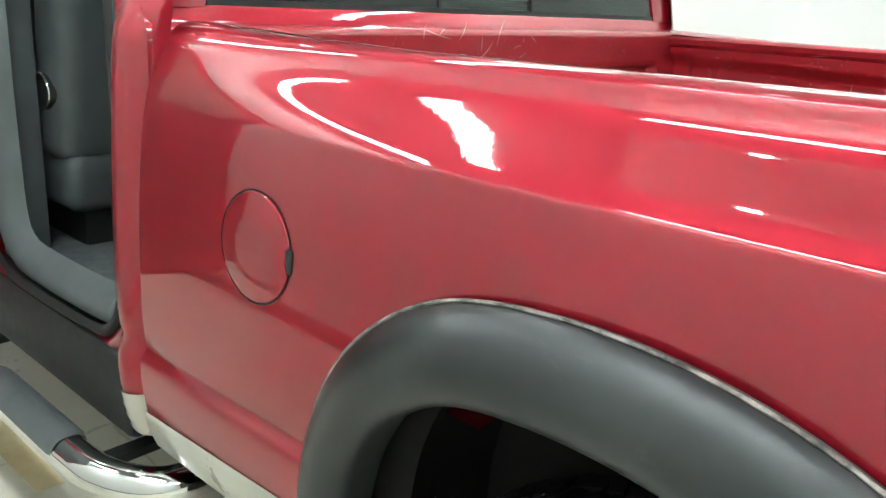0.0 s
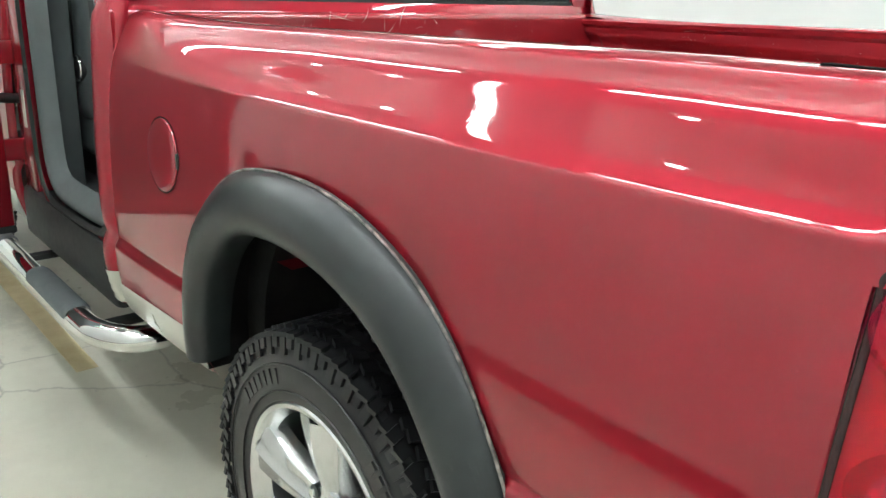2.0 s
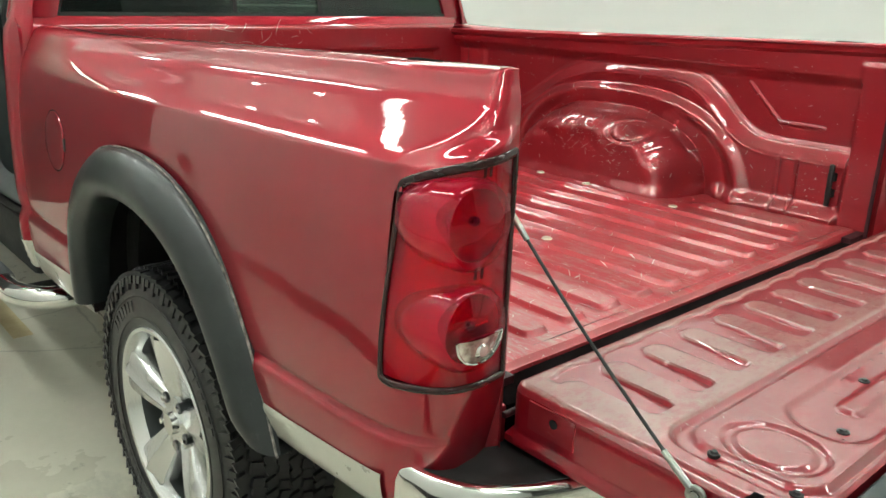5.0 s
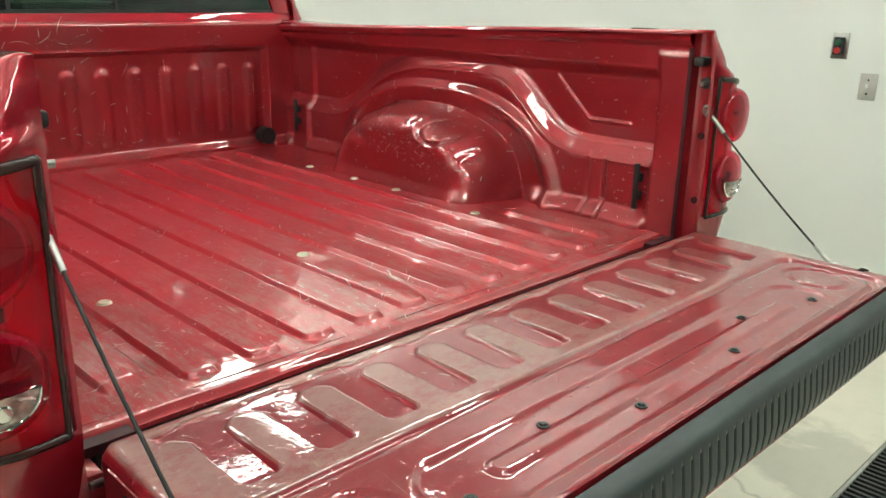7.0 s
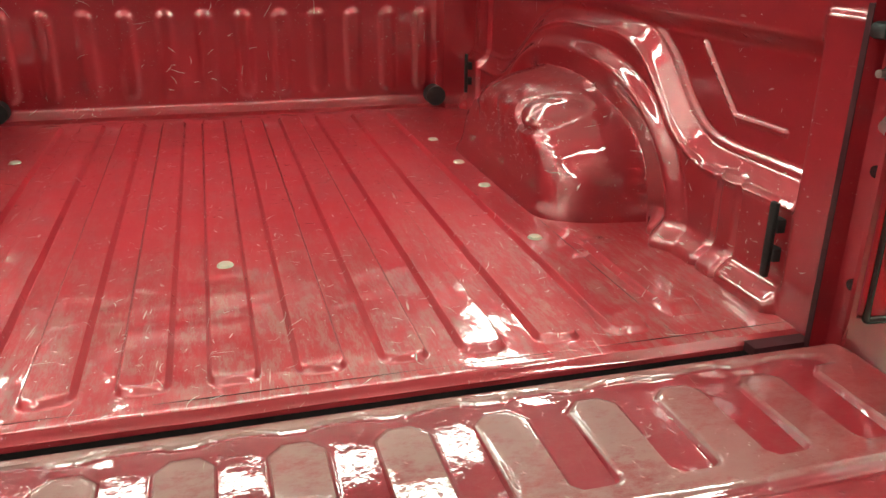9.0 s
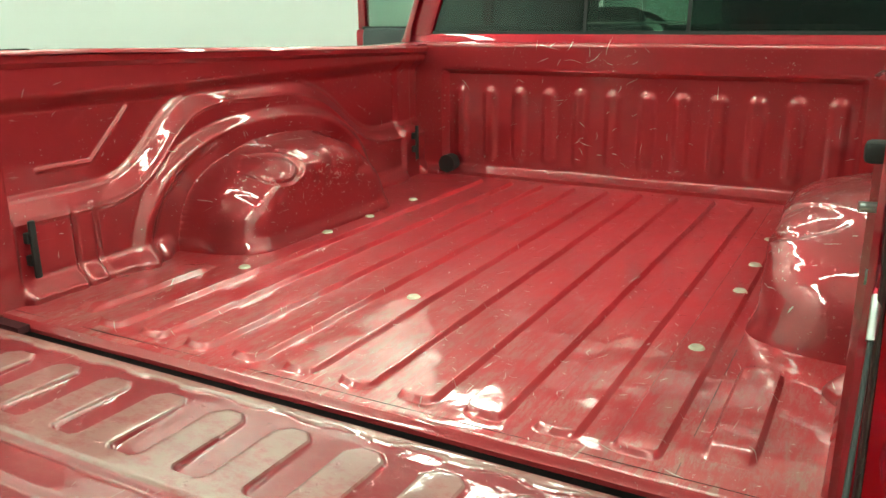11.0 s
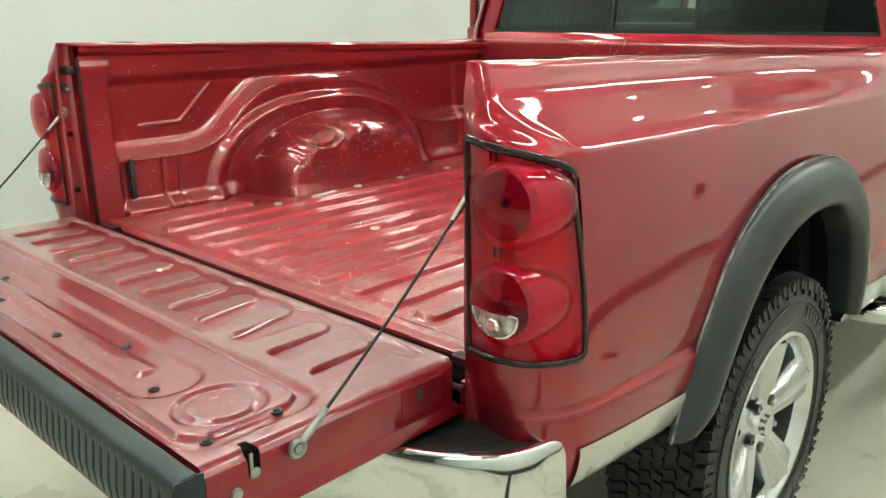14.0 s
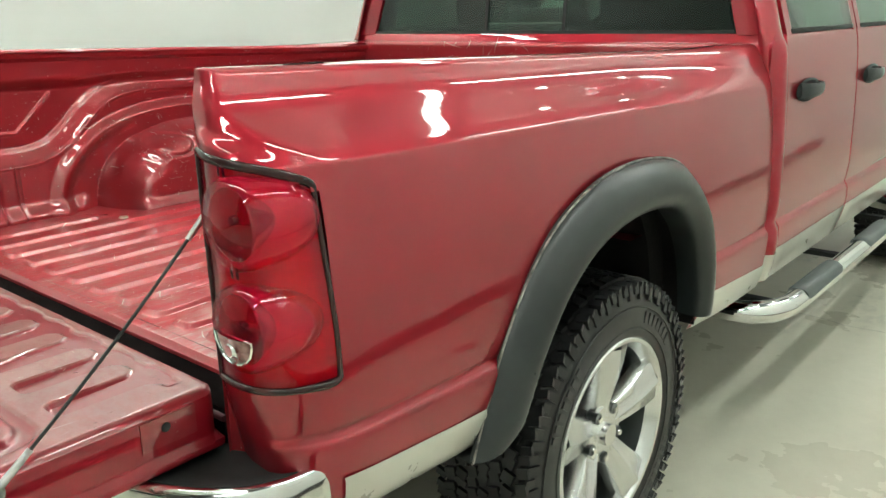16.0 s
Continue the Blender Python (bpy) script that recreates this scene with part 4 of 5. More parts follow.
def tailgate():
    g = new("tailgate")
    g.parent = truck
    g["label"] = "open red tailgate with dusty ribbed inner face"
    nx, ny = 420, 130
    rows = []
    for j in range(ny + 1):
        y = TG_Y0 + (TG_Y1 - TG_Y0) * (j / ny) ** 1.25
        row = []
        for i in range(nx + 1):
            x = -TG_X + 2 * TG_X * i / nx
            row.append((x * gate_half(y) / TG_X, y, gate_height(x, y)))
        rows.append(row)
    rows = [[(p[0], p[1], 0.832) for p in rows[0]]] + rows + [[(p[0], p[1] - 0.002, 0.832) for p in rows[-1]]]
    face = sheet("inner_face", rows, RED_GATE, g, "dusty red pressed steel inner face")
    for s in (-1, 1):
        ends = []
        for j in range(41):
            y = TG_Y0 + (TG_Y1 - TG_Y0) * (j / 40) ** 2
            gx = gate_half(y)
            ends.append([(s * gx, y, gate_height(TG_X, y)), (s * (gx + 0.0015), y, 0.906), (s * (gx + 0.0015), y, 0.85), (s * (gx + 0.002), y, 0.842), (s * (TG_X + 0.007), y, 0.834), (s * (TG_X + 0.007), y, 0.822)])
        sheet("end_face", ends, RED, g, "glossy red end of the tailgate")
    part("outer_skin", boxed(-TG_X - 0.004, TG_X + 0.004, -0.56, TG_Y0 + 0.002, 0.815, 0.834, 0.006), RED, g)
    # ribbed cap
    rows = []
    x = -0.790
    xs = []
    while x <= 0.7901:
        xs.append(x)
        x += 0.00205
    for x in xs:
        ph = ((x + 10) % 0.0245) / 0.0245
        rib = 0.005 * sstep(0.0, 0.16, ph) * sstep(1.0, 0.84, ph) if abs(x) < 0.775 else 0.005
        rows.append([(x, -0.520, 0.905), (x, -0.521, 0.926), (x, -0.525, 0.930), (x, -0.548, 0.930), (x, -0.556, 0.926), (x, -0.560, 0.917), (x, -0.561, 0.908), (x, -0.557 - rib, 0.900), (x, -0.562 - rib, 0.86), (x, -0.560 - rib, 0.832), (x, -0.556, 0.816), (x, -0.53, 0.812)])
    cap = sheet("top_cap", rows, PAD, g, "dark grey ribbed plastic tailgate cap")
    for s in (-1, 1):
        part("cap_end", boxed(min(s * 0.788, s * 0.792), max(s * 0.788, s * 0.792), -0.558, -0.516, 0.816, 0.929), PAD, cap)
    for s in (-1, 1):
        for rx, ry in ((0.708, -0.342), (0.706, -0.462), (0.502, -0.434), (0.30, -0.382), (0.146, -0.445)):
            z = gate_height(rx * s, ry)
            bm = bmesh.new()
            cyl(bm, (rx * s, ry, z - 0.004), (rx * s, ry, z + 0.002), 0.0095, n=18)
            cyl(bm, (rx * s, ry, z + 0.002), (rx * s, ry, z + 0.005), 0.006, 0.004, n=12)
            part("panel_rivet", bm, BLACK, face, "black push rivet")
        # latch slot and hinge hole, black solids in place of shaded cavities; side bolt
        part("latch_slot", boxed(min(s * 0.752, s * 0.7885), max(s * 0.752, s * 0.7885), -0.448, -0.425, 0.884, 0.9268, 0.006), VOID, g, "black block in place of the shaded latch opening")
        bm = boxed(min(s * 0.762, s * 0.7885), max(s * 0.762, s * 0.7892), -0.4445, -0.4385, 0.884, 0.9235, 0.002)
        cyl(bm, (s * 0.784, -0.437, 0.892), (s * 0.7898, -0.437, 0.892), 0.008, n=14)
        part("latch", bm, STEEL, g, "bare steel latch")
        part("side_bolt", cyl(bmesh.new(), (s * 0.775, -0.468, 0.872), (s * 0.791, -0.468, 0.872), 0.011, 0.008, n=14), STEEL, g)
        part("hinge_plate", boxed(min(s * 0.780, s * 0.7885), max(s * 0.780, s * 0.7885), -0.155, -0.060, 0.862, 0.912), RED_BED, g)
        part("hinge_hole", cyl(bmesh.new(), (s * 0.78, -0.113, 0.892), (s * 0.7892, -0.113, 0.892), 0.008, n=14), BLACK, g)
        part("hinge_pin", cyl(bmesh.new(), (s * 0.76, -0.014, 0.868), (s * 0.797, -0.014, 0.868), 0.006, n=14), MAROON, g)
    return g


def cable(s):
    c = new("tailgate_cable")
    c.parent = truck
    c["label"] = "dark steel tailgate support cable with zinc end fittings"
    a, b = Vector((s * 0.808, 0.000, 1.232)), Vector((s * 0.797, -0.370, 0.905))
    pts = [a.lerp(b, t) + Vector((0, 0, -0.011 * math.sin(math.pi * t))) for t in [i / 20 for i in range(21)]]
    sheet("wire", tube_rows(pts, 0.0027, 10), BLACK, c, closed=True)
    for p, q in ((pts[0], pts[3]), (pts[-1], pts[-4])):
        u = (q - p).normalized()
        part("end_fitting", cyl(bmesh.new(), p + u * 0.012, p + u * 0.070, 0.0058, 0.0046, n=14), STEEL, c)
        r = []
        for i in range(25):
            an = math.tau * i / 24
            w = Vector((0, math.cos(an), math.sin(an)))
            r.append(p + w * 0.012)
        part("bolt_head", cyl(bmesh.new(), p - Vector((s * 0.014, 0, 0)), p + Vector((s * 0.004, 0, 0)), 0.0080, 0.007, n=12), STEEL, c)
        sheet("eyelet", tube_rows(r, 0.0042, 8), STEEL, c, closed=True)
    return c


RIM_DARK = plain("dark_lamp_rim", (0.026, 0.008, 0.009), (0.042, 0.013, 0.013), 0.14, 30, rvar=0.05)

LAMP_RED = plain("red_reflector", (0.74, 0.022, 0.10), (0.86, 0.035, 0.14), 0.20, 12, metal=0.3)

LAMP_BOWL = plain("lamp_bowl", (0.40, 0.008, 0.03), (0.55, 0.012, 0.045), 0.14, 10, metal=0.8)


def taillight(s):
    t = new("tail_light")
    t.parent = truck
    t["label"] = "red tail light with two round lamps and dark surround"
    n_st = LAMP_N

    def at(f, z, off):
        """Point of the lamp face: f from the tailgate edge outward."""
        i = f * n_st
        k = min(int(i), n_st - 1)
        p = PLAN[k].lerp(PLAN[k + 1], i - k)
        d = Vector(((PLAN[k + 1].x - PLAN[k].x) * 0.15, PLAN[k + 1].y - PLAN[k].y, 0)).normalized()
        w = 0.988 - 0.040 * sstep(0.98, 1.32, z)
        x0 = 0.796
        return Vector(((w + p.x * (w - x0) + d.y * off) * s, p.y - d.x * off, z))

    def top(f):
        return lamp_top(f * n_st)

    def face(f0, f1, z0, inset, off, rim=0.0):
        rows = []
        for j in range(49):
            g = j / 48
            row = []
            for i in range(49):
                f = f0 + (f1 - f0) * i / 48
                row.append(at(f, z0 + (top(f) - inset - z0) * g, off))
            if rim:
                row = [at(f0, row[0].z, off - rim)] + row + [at(f1, row[-1].z, off - rim)]
            rows.append(row)
        if rim:
            rows = [[at(f0 + (f1 - f0) * min(max(i - 1, 0), 28) / 28, z0, off - rim) for i in range(31)]] + rows + [[at(f0 + (f1 - f0) * min(max(i - 1, 0), 28) / 28, top(f0 + (f1 - f0) * min(max(i - 1, 0), 28) / 28) - inset, off - rim) for i in range(31)]]
        return rows
    def outline(grow):
        """Rounded outline of the lamp in (f, z), pulled in by grow metres."""
        g = grow / 0.20
        f0, f1, zb = g + 0.075, 1.0 - g, 0.951 + grow
        pts = []
        for cf, cz, q0 in ((f1, zb, -0.5), (f1, None, 0.0), (f0, None, 0.5), (f0, zb, 1.0)):
            r = max(0.004, (0.010 if cf < 0.5 else 0.020 if cz else 0.016) - grow)
            for k in range(9):
                q = math.pi * (q0 + 0.5 * k / 8)
                f = cf + (r / 0.20) * (math.cos(q) - (1 if cf > 0.5 else -1))
                z = (zb if cz else top(f) - grow) + r * (math.sin(q) - (-1 if cz else 1))
                pts.append((f, z))
        dense = []
        for (fa, za), (fb, zb2) in zip(pts, pts[1:] + pts[:1]):
            m = max(1, int(max(abs(fa - fb) * 24, abs(za - zb2) / 0.012)))
            if fa - fb > 0.3 and za > 1.1:
                dense += [(fa + (fb - fa) * k / m, top(fa + (fb - fa) * k / m) - grow) for k in range(m)]
            else:
                dense += [(fa + (fb - fa) * k / m, za + (zb2 - za) * k / m) for k in range(m)]
        return dense

    # rubber surround: a rounded bead that follows the outline
    edge = [at(min(max(f, 0), 1), z - 0.008 * abs(2 * f - 1) ** 1.5 * sstep(0.985, 0.965, z), 0.003) for f, z in outline(0.009)]
    rows = []
    nn = len(edge)
    for i in range(nn + 1):
        p = edge[i % nn]
        d = (edge[(i + 1) % nn] - edge[(i - 1) % nn]).normalized()
        nrm = (at(min(max(outline(0.009)[i % nn][0], 0), 1), p.z, 0.02) - at(min(max(outline(0.009)[i % nn][0], 0), 1), p.z, 0.0)).normalized()
        side = nrm.cross(d).normalized()
        wide = 0.0046 + 0.0026 * sstep(1.25, 1.265, p.z) + 0.0015 * sstep(0.97, 0.962, p.z)
        rows.append([p + side * (wide * math.cos(q)) + nrm * (0.0040 * math.sin(q)) for q in [math.tau * k / 12 for k in range(12)]])
    sheet("surround", rows, RIM_DARK, t, "dark glossy lamp surround", closed=True, angle=80)
    def in_pod(c):
        u = (c.y + 0.040) / 0.140
        if u > 1:
            return False
        u = max(u, 0.0)
        r = 0.067 * (1 - (max(0, u - 0.10) / 0.90) ** 2.8) ** 0.55 - 0.002
        return any(math.hypot(abs(c.x) - 0.894 - 0.028 * u, (c.z - cz) / 1.06) < r for cz in (1.215, 1.054))
    sheet("reflector", face(0.06, 0.97, 0.957, 0.008, -0.010), LAMP_RED, t)
    sheet("lens", face(0.06, 0.97, 0.959, 0.010, 0.002), LENS_RED, t, "clear red lens", keep=lambda c: not in_pod(c))
    for f in (0.40, 0.46):
        for z0, z1 in ((1.282, 1.298), (1.128, 1.146)):
            sheet("lens_slot", [[at(f - 0.016, z, -0.008), at(f + 0.016, z, -0.008)] for z in (z0, z1)], SEAL, t)
    for cz, low in ((1.215, False), (1.054, True)):
        # pod: a bullet that faces the rear and sweeps round to the side
        rows = []
        for i in range(19):
            u = i / 18
            y = -0.040 + 0.140 * u
            r = 0.067 * (1 - (max(0, u - 0.10) / 0.90) ** 2.8) ** 0.55 * (0.90 + 0.10 * min(1, u / 0.10) ** 0.5) + 0.0005
            cx = 0.894 + 0.028 * u
            rows.append([((cx + r * math.cos(a)) * s, y, cz + r * 1.06 * math.sin(a)) for a in [math.tau * k / 36 for k in range(36)]])
        cap = [[(0.894 * s + (p[0] - 0.894 * s) * q, p[1] - 0.012 * (1 - q * q), cz + (p[2] - cz) * q) for p in rows[0]] for q in (0.01, 0.25, 0.5, 0.7, 0.85, 0.94)]
        pod = sheet("lamp_pod", rows, LENS_POD, t, "glossy red domed lamp", closed=True)
        sheet("pod_cap", cap + rows[:1], LENS_CAP, pod, "clear red round cap", closed=True)
        part("lamp_bowl", cyl(bmesh.new(), (0.894 * s, 0.036, cz), (0.894 * s, -0.031, cz), 0.026, 0.055, n=36), LAMP_BOWL, pod)
        part("bulb", cyl(bmesh.new(), (0.900 * s, 0.020, cz + 0.008), (0.900 * s, -0.036, cz + 0.008), 0.012, 0.007, n=18), RIM_DARK, pod)
        if low:
            rows = []
            for q in (0.02, 0.5, 0.97):
                rows.append([(0.894 * s + 0.046 * q * math.cos(a), -0.0555 + 0.010 * q * q, cz - 0.006 + 0.044 * q * math.sin(a)) for a in [math.pi + math.pi * k / 24 for k in range(25)]])
            sheet("reverse_lens", rows, REVERSE, pod, "clear reversing lamp lens")
            arc = [(0.894 * s + 0.046 * math.cos(a), -0.0475, cz - 0.006 + 0.044 * math.sin(a)) for a in [math.pi + math.pi * k / 24 for k in range(25)]]
            sheet("reverse_rim", tube_rows(arc + [arc[0]], 0.0022, 8), CHROME, pod, closed=True)
            part("reverse_bulb", cyl(bmesh.new(), (0.894 * s, -0.050, cz - 0.026), (0.894 * s, -0.057, cz - 0.026), 0.014, 0.009, n=16), CHROME, pod)
    return t


REVERSE = plain("clear_reflector", (0.28, 0.22, 0.20), (0.80, 0.76, 0.70), 0.12, 60, metal=0.7)

for s in (-1, 1):
    bedside(s)
    flare(s)
    wheel(s, AX, AZ, 0.985)
    bed_wall(s)
    cable(s)
    taillight(s)
bed_floor()
headboard()
tailgate()

# dark underside and wheel wells
for x in (-0.42, 0.42):
    part("frame_rail", boxed(x - 0.04, x + 0.04, 0.05, 5.2, 0.52, 0.68, 0.008), BLACK, truck)
for y in (0.3, 1.0, 1.6):
    part("cross_member", boxed(-0.80, 0.80, y - 0.05, y + 0.05, 0.74, 0.80, 0.008), BLACK, truck)
part("bed_underside", boxed(-0.60, 0.60, 0.10, BED_F, 0.80, 0.872), BLACK, truck)
part("cab_underside", boxed(-0.88, 0.88, 2.02, 4.2, 0.55, 0.60, 0.01), BLACK, truck)
# added matt black pieces stand in for the deep shade between sill and tailgate
part("sill_gap_floor", boxed(-0.765, 0.765, -0.020, 0.004, 0.70, 0.715), VOID, truck)
part("sill_gap_block", boxed(-0.768, 0.768, 0.004, 0.0835, 0.70, 0.869, 0.004), VOID, truck, "added matt black block that darkens the sill gap")
for s in (-1, 1):
    part("sill_filler", boxed(min(s * 0.70, s * 0.82), max(s * 0.70, s * 0.82), 0.056, 0.083, 0.68, 0.884), MAROON, truck)
    part("sill_end", boxed(min(s * 0.770, s * 0.797), max(s * 0.770, s * 0.797), 0.004, 0.055, 0.70, 0.872, 0.005), RED_BED, truck)
part("fuel_tank", boxed(-0.38, -0.05, 1.6, 2.6, 0.42, 0.60, 0.03), BLACK, truck)
part("axle", cyl(bmesh.new(), (-0.75, AX, AZ), (0.75, AX, AZ), 0.05), BLACK, truck)
part("differential", cyl(bmesh.new(), (-0.14, AX, AZ), (0.14, AX, AZ), 0.14, 0.12), BLACK, truck)
part("exhaust_pipe", cyl(bmesh.new(), (0.62, 0.15, 0.50), (0.55, 1.9, 0.48), 0.035), STEEL, truck)
for s in (-1, 1):
    rows = []
    for p in ARCH:
        q = (AX + (p.x - AX) * 0.93, 0.60 + (p.y - 0.60) * 0.93 - 0.004)
        q2 = (0.95 + (q[0] - 0.95) * 0.86, q[1] - 0.035)
        rows.append([(s * 0.975, *q), (s * 0.866, *q), (s * 0.862, *q2), (s * 0.66, q2[0], q2[1] - 0.03), (s * 0.645, 0.95 + (q2[0] - 0.95) * 0.8, q2[1] * 0.8 + 0.1), (s * 0.645, 0.95, 0.6)])
    sheet("wheel_well_liner", rows, WELL, truck, "black wheel well liner")
    part("shock_absorber", cyl(bmesh.new(), (s * 0.62, AX + 0.12, 0.46), (s * 0.58, AX + 0.30, 0.86), 0.032), FLARE, truck)
    for k in range(3):
        part("leaf_spring", boxed(min(s * 0.50, s * 0.565), max(s * 0.50, s * 0.565), AX - 0.55 + 0.08 * k, AX + 0.6 - 0.08 * k, 0.55 - 0.012 * k, 0.56 - 0.012 * k), BLACK, truck)


# rear bumper with step pad
def bumper():
    b = new("rear_bumper")
    b.parent = truck
    b["label"] = "chrome rear bumper with black step pad"
    line = spline([(-0.965, 0.055, 0), (-0.964, 0.035, 0), (-0.953, -0.02, 0), (-0.915, -0.085, 0), (-0.83, -0.145, 0), (-0.70, -0.19, 0), (-0.45, -0.225, 0), (-0.15, -0.235, 0), (0.15, -0.235, 0),
                   (0.45, -0.225, 0), (0.70, -0.19, 0), (0.83, -0.145, 0), (0.915, -0.085, 0), (0.953, -0.02, 0), (0.964, 0.035, 0), (0.965, 0.055, 0)], 90)
    sec = [(-0.030, 0.806), (-0.012, 0.812), (-0.003, 0.808), (0.002, 0.795), (0.006, 0.75), (0.008, 0.68), (0.004, 0.62), (-0.004, 0.585), (-0.02, 0.565), (-0.05, 0.56)]
    sec = spline([(a, c, 0) for a, c in sec], 24)
    rows = []
    for i, p in enumerate(line):
        d = (line[min(i + 1, 89)] - line[max(i - 1, 0)]).normalized()
        nrm = Vector((d.y, -d.x, 0))
        rows.append([(p.x + nrm.x * c.x, p.y + nrm.y * c.x, c.y) for c in sec])
    sheet("bumper_shell", rows, CHROME, b, "polished chrome shell")
    rows = []
    for i, p in enumerate(line):
        d = (line[min(i + 1, 89)] - line[max(i - 1, 0)]).normalized()
        nrm = Vector((d.y, -d.x, 0))
        back = Vector((p.x * 0.80, 0.0 if abs(p.x) < 0.75 else 0.05, 0))
        e0 = p - nrm * 0.018
        row = [(e0.x, e0.y, 0.80), (e0.x, e0.y, 0.812)]
        for k in range(1, 10):
            q = e0.lerp(back, k / 9)
            row.append((q.x, q.y, 0.803 + (0.003 if k % 2 else 0)))
        rows.append(row)
    sheet("step_pad", rows, BLACK, b, "black ribbed plastic step pad")
    return b


bumper()

# ---- cab ----
CAB_Y = 1.975
CAB_PROFILE = spline([(0.948, 1.418, 0), (0.957, 1.405, 0), (0.966, 1.36, 0), (0.974, 1.28, 0), (0.980, 1.18, 0), (0.984, 1.08, 0), (0.986, 0.98, 0), (0.987, 0.88, 0), (0.980, 0.815, 0), (0.978, 0.803, 0), (0.982, 0.793, 0),
                      (0.991, 0.775, 0), (0.991, 0.72, 0), (0.980, 0.66, 0), (0.955, 0.58, 0)], 50)


def cab_panel(name, s, y0, y1, mat, parent, label="", z0=0.0, z1=9.0, off=0.0, edge=0.006):
    rows = []
    pts = [p for p in CAB_PROFILE if z0 <= p.y <= z1]
    n = 10
    ys = [y0, y0 + 0.001, y0 + 0.004] + [y0 + 0.004 + (y1 - y0 - 0.008) * i / n for i in range(1, n)] + [y1 - 0.004, y1 - 0.001, y1]
    ins = [0.03, edge, 0.001] + [0] * (n - 1) + [0.001, edge, 0.03]
    for y, k in zip(ys, ins):
        rows.append([((p.x + off - k) * s, y, p.y) for p in pts])
    return sheet(name, rows, mat, parent, label)


# rounded corner ridge of the cab, either side
def corner(s):
    rows = []
    sec = [(0.93, 1.968), (0.955, 1.972), (0.972, 1.982), (0.990, 1.992), (1.001, 2.006), (1.004, 2.022), (1.000, 2.040), (0.989, 2.056), (0.984, 2.066), (0.975, 2.072), (0.94, 2.076)]
    for i in range(46):
        z = 0.60 + (1.95 - 0.60) * i / 45
        if z < 1.40:
            k = min(range(50), key=lambda q: abs(CAB_PROFILE[q].y - z))
            w = CAB_PROFILE[k].x - 0.987
            w *= 1.0 if z > 0.9 else 0.9
            lean = 0.0
        else:
            w = -0.034 - 0.30 * (z - 1.40)
            lean = 0.10 * (z - 1.40)
        swell = 1.0 - 0.35 * sstep(1.36, 1.45, z)
        nz = 0.85 if 0.78 < z < 0.82 else 1.0
        rows.append([((0.985 + (a - 0.985) * swell * nz + w) * s, b + lean, z) for a, b in sec])
    pillar = sheet("corner_pillar", rows, RED, truck, "red rounded cab corner pillar")
    rows = []
    for i in range(9):
        z = 0.602 + (0.700 - 0.602) * i / 8
        k = min(range(50), key=lambda q: abs(CAB_PROFILE[q].y - z))
        w = (CAB_PROFILE[k].x - 0.987) * 0.9 + 0.0025
        rows.append([((a + w) * s, b, z) for a, b in sec[1:-1]])
    sheet("corner_lower_trim", rows, SILVER, pillar, "silver lower body band")
    return pillar


for s in (-1, 1):
    corner(s)

# back wall with window opening
rows = []
for z, y in ((0.62, CAB_Y), (1.0, CAB_Y), (1.36, CAB_Y), (1.385, CAB_Y + 0.002), (1.40, CAB_Y + 0.012), (1.412, CAB_Y + 0.016), (1.420, CAB_Y + 0.022), (1.422, CAB_Y + 0.04)):
    rows.append([(x, y, z) for x in [-0.95 + 1.9 * i / 20 for i in range(21)]])
sheet("cab_back_panel", rows, RED, truck, "red cab back panel below the window")
win = new("rear_window")
win.parent = truck
win["label"] = "dark tinted sliding rear window"
LEANY = 0.10


def pane(name, x0, x1, z0, z1, y, mat, parent, label="", t=0.005, taper=0.0):
    bm = bmesh.new()
    vs = []
    for dy in (0, t):
        for x, z in ((x0, z0), (x1, z0), (x1 - (taper if x1 > 0.5 else 0), z1), (x0 + (taper if x0 < -0.5 else 0), z1)):
            vs.append(bm.verts.new((x, y + dy + LEANY * (z - 1.40), z)))
    for f in ((0, 1, 2, 3), (7, 6, 5, 4), (0, 4, 5, 1), (1, 5, 6, 2), (2, 6, 7, 3), (3, 7, 4, 0)):
        bm.faces.new([vs[i] for i in f])
    return part(name, bm, mat, parent, label)


pane("pane", -0.812, -0.198, 1.428, 1.86, CAB_Y + 0.022, TINT, win, "dark tinted glass", taper=0.13)
pane("pane", 0.165, 0.812, 1.428, 1.86, CAB_Y + 0.022, TINT, win, "dark tinted glass", taper=0.13)
pane("sliding_pane", -0.198, 0.165, 1.432, 1.86, CAB_Y + 0.027, GLASS, win, "clear sliding pane")
for x in (-0.205, 0.160):
    pane("slider_rail", x, x + 0.012, 1.428, 1.86, CAB_Y + 0.019, BLACK, win)
pane("lower_seal", -0.82, 0.82, 1.419, 1.431, CAB_Y + 0.0195, BLACK, win, "black rubber seal")
pane("slider_track", -0.198, 0.165, 1.455, 1.462, CAB_Y + 0.034, STEEL, win)
for s in (-1, 1):
    # red pillar skin between glass and corner
    rows = []
    for i in range(13):
        z = 1.415 + 0.46 * i / 12
        y = CAB_Y + 0.018 + LEANY * (z - 1.40)
        t = 0.30 * (z - 1.43)
        rows.append([((0.818 - t) * s, y + 0.01, z), ((0.822 - t) * s, y, z), ((0.86 - t) * s, y - 0.006, z), ((0.905 - t) * s, y - 0.006, z), ((0.935 - t) * s, y - 0.004, z)])
    sheet("window_pillar", rows, RED, truck)
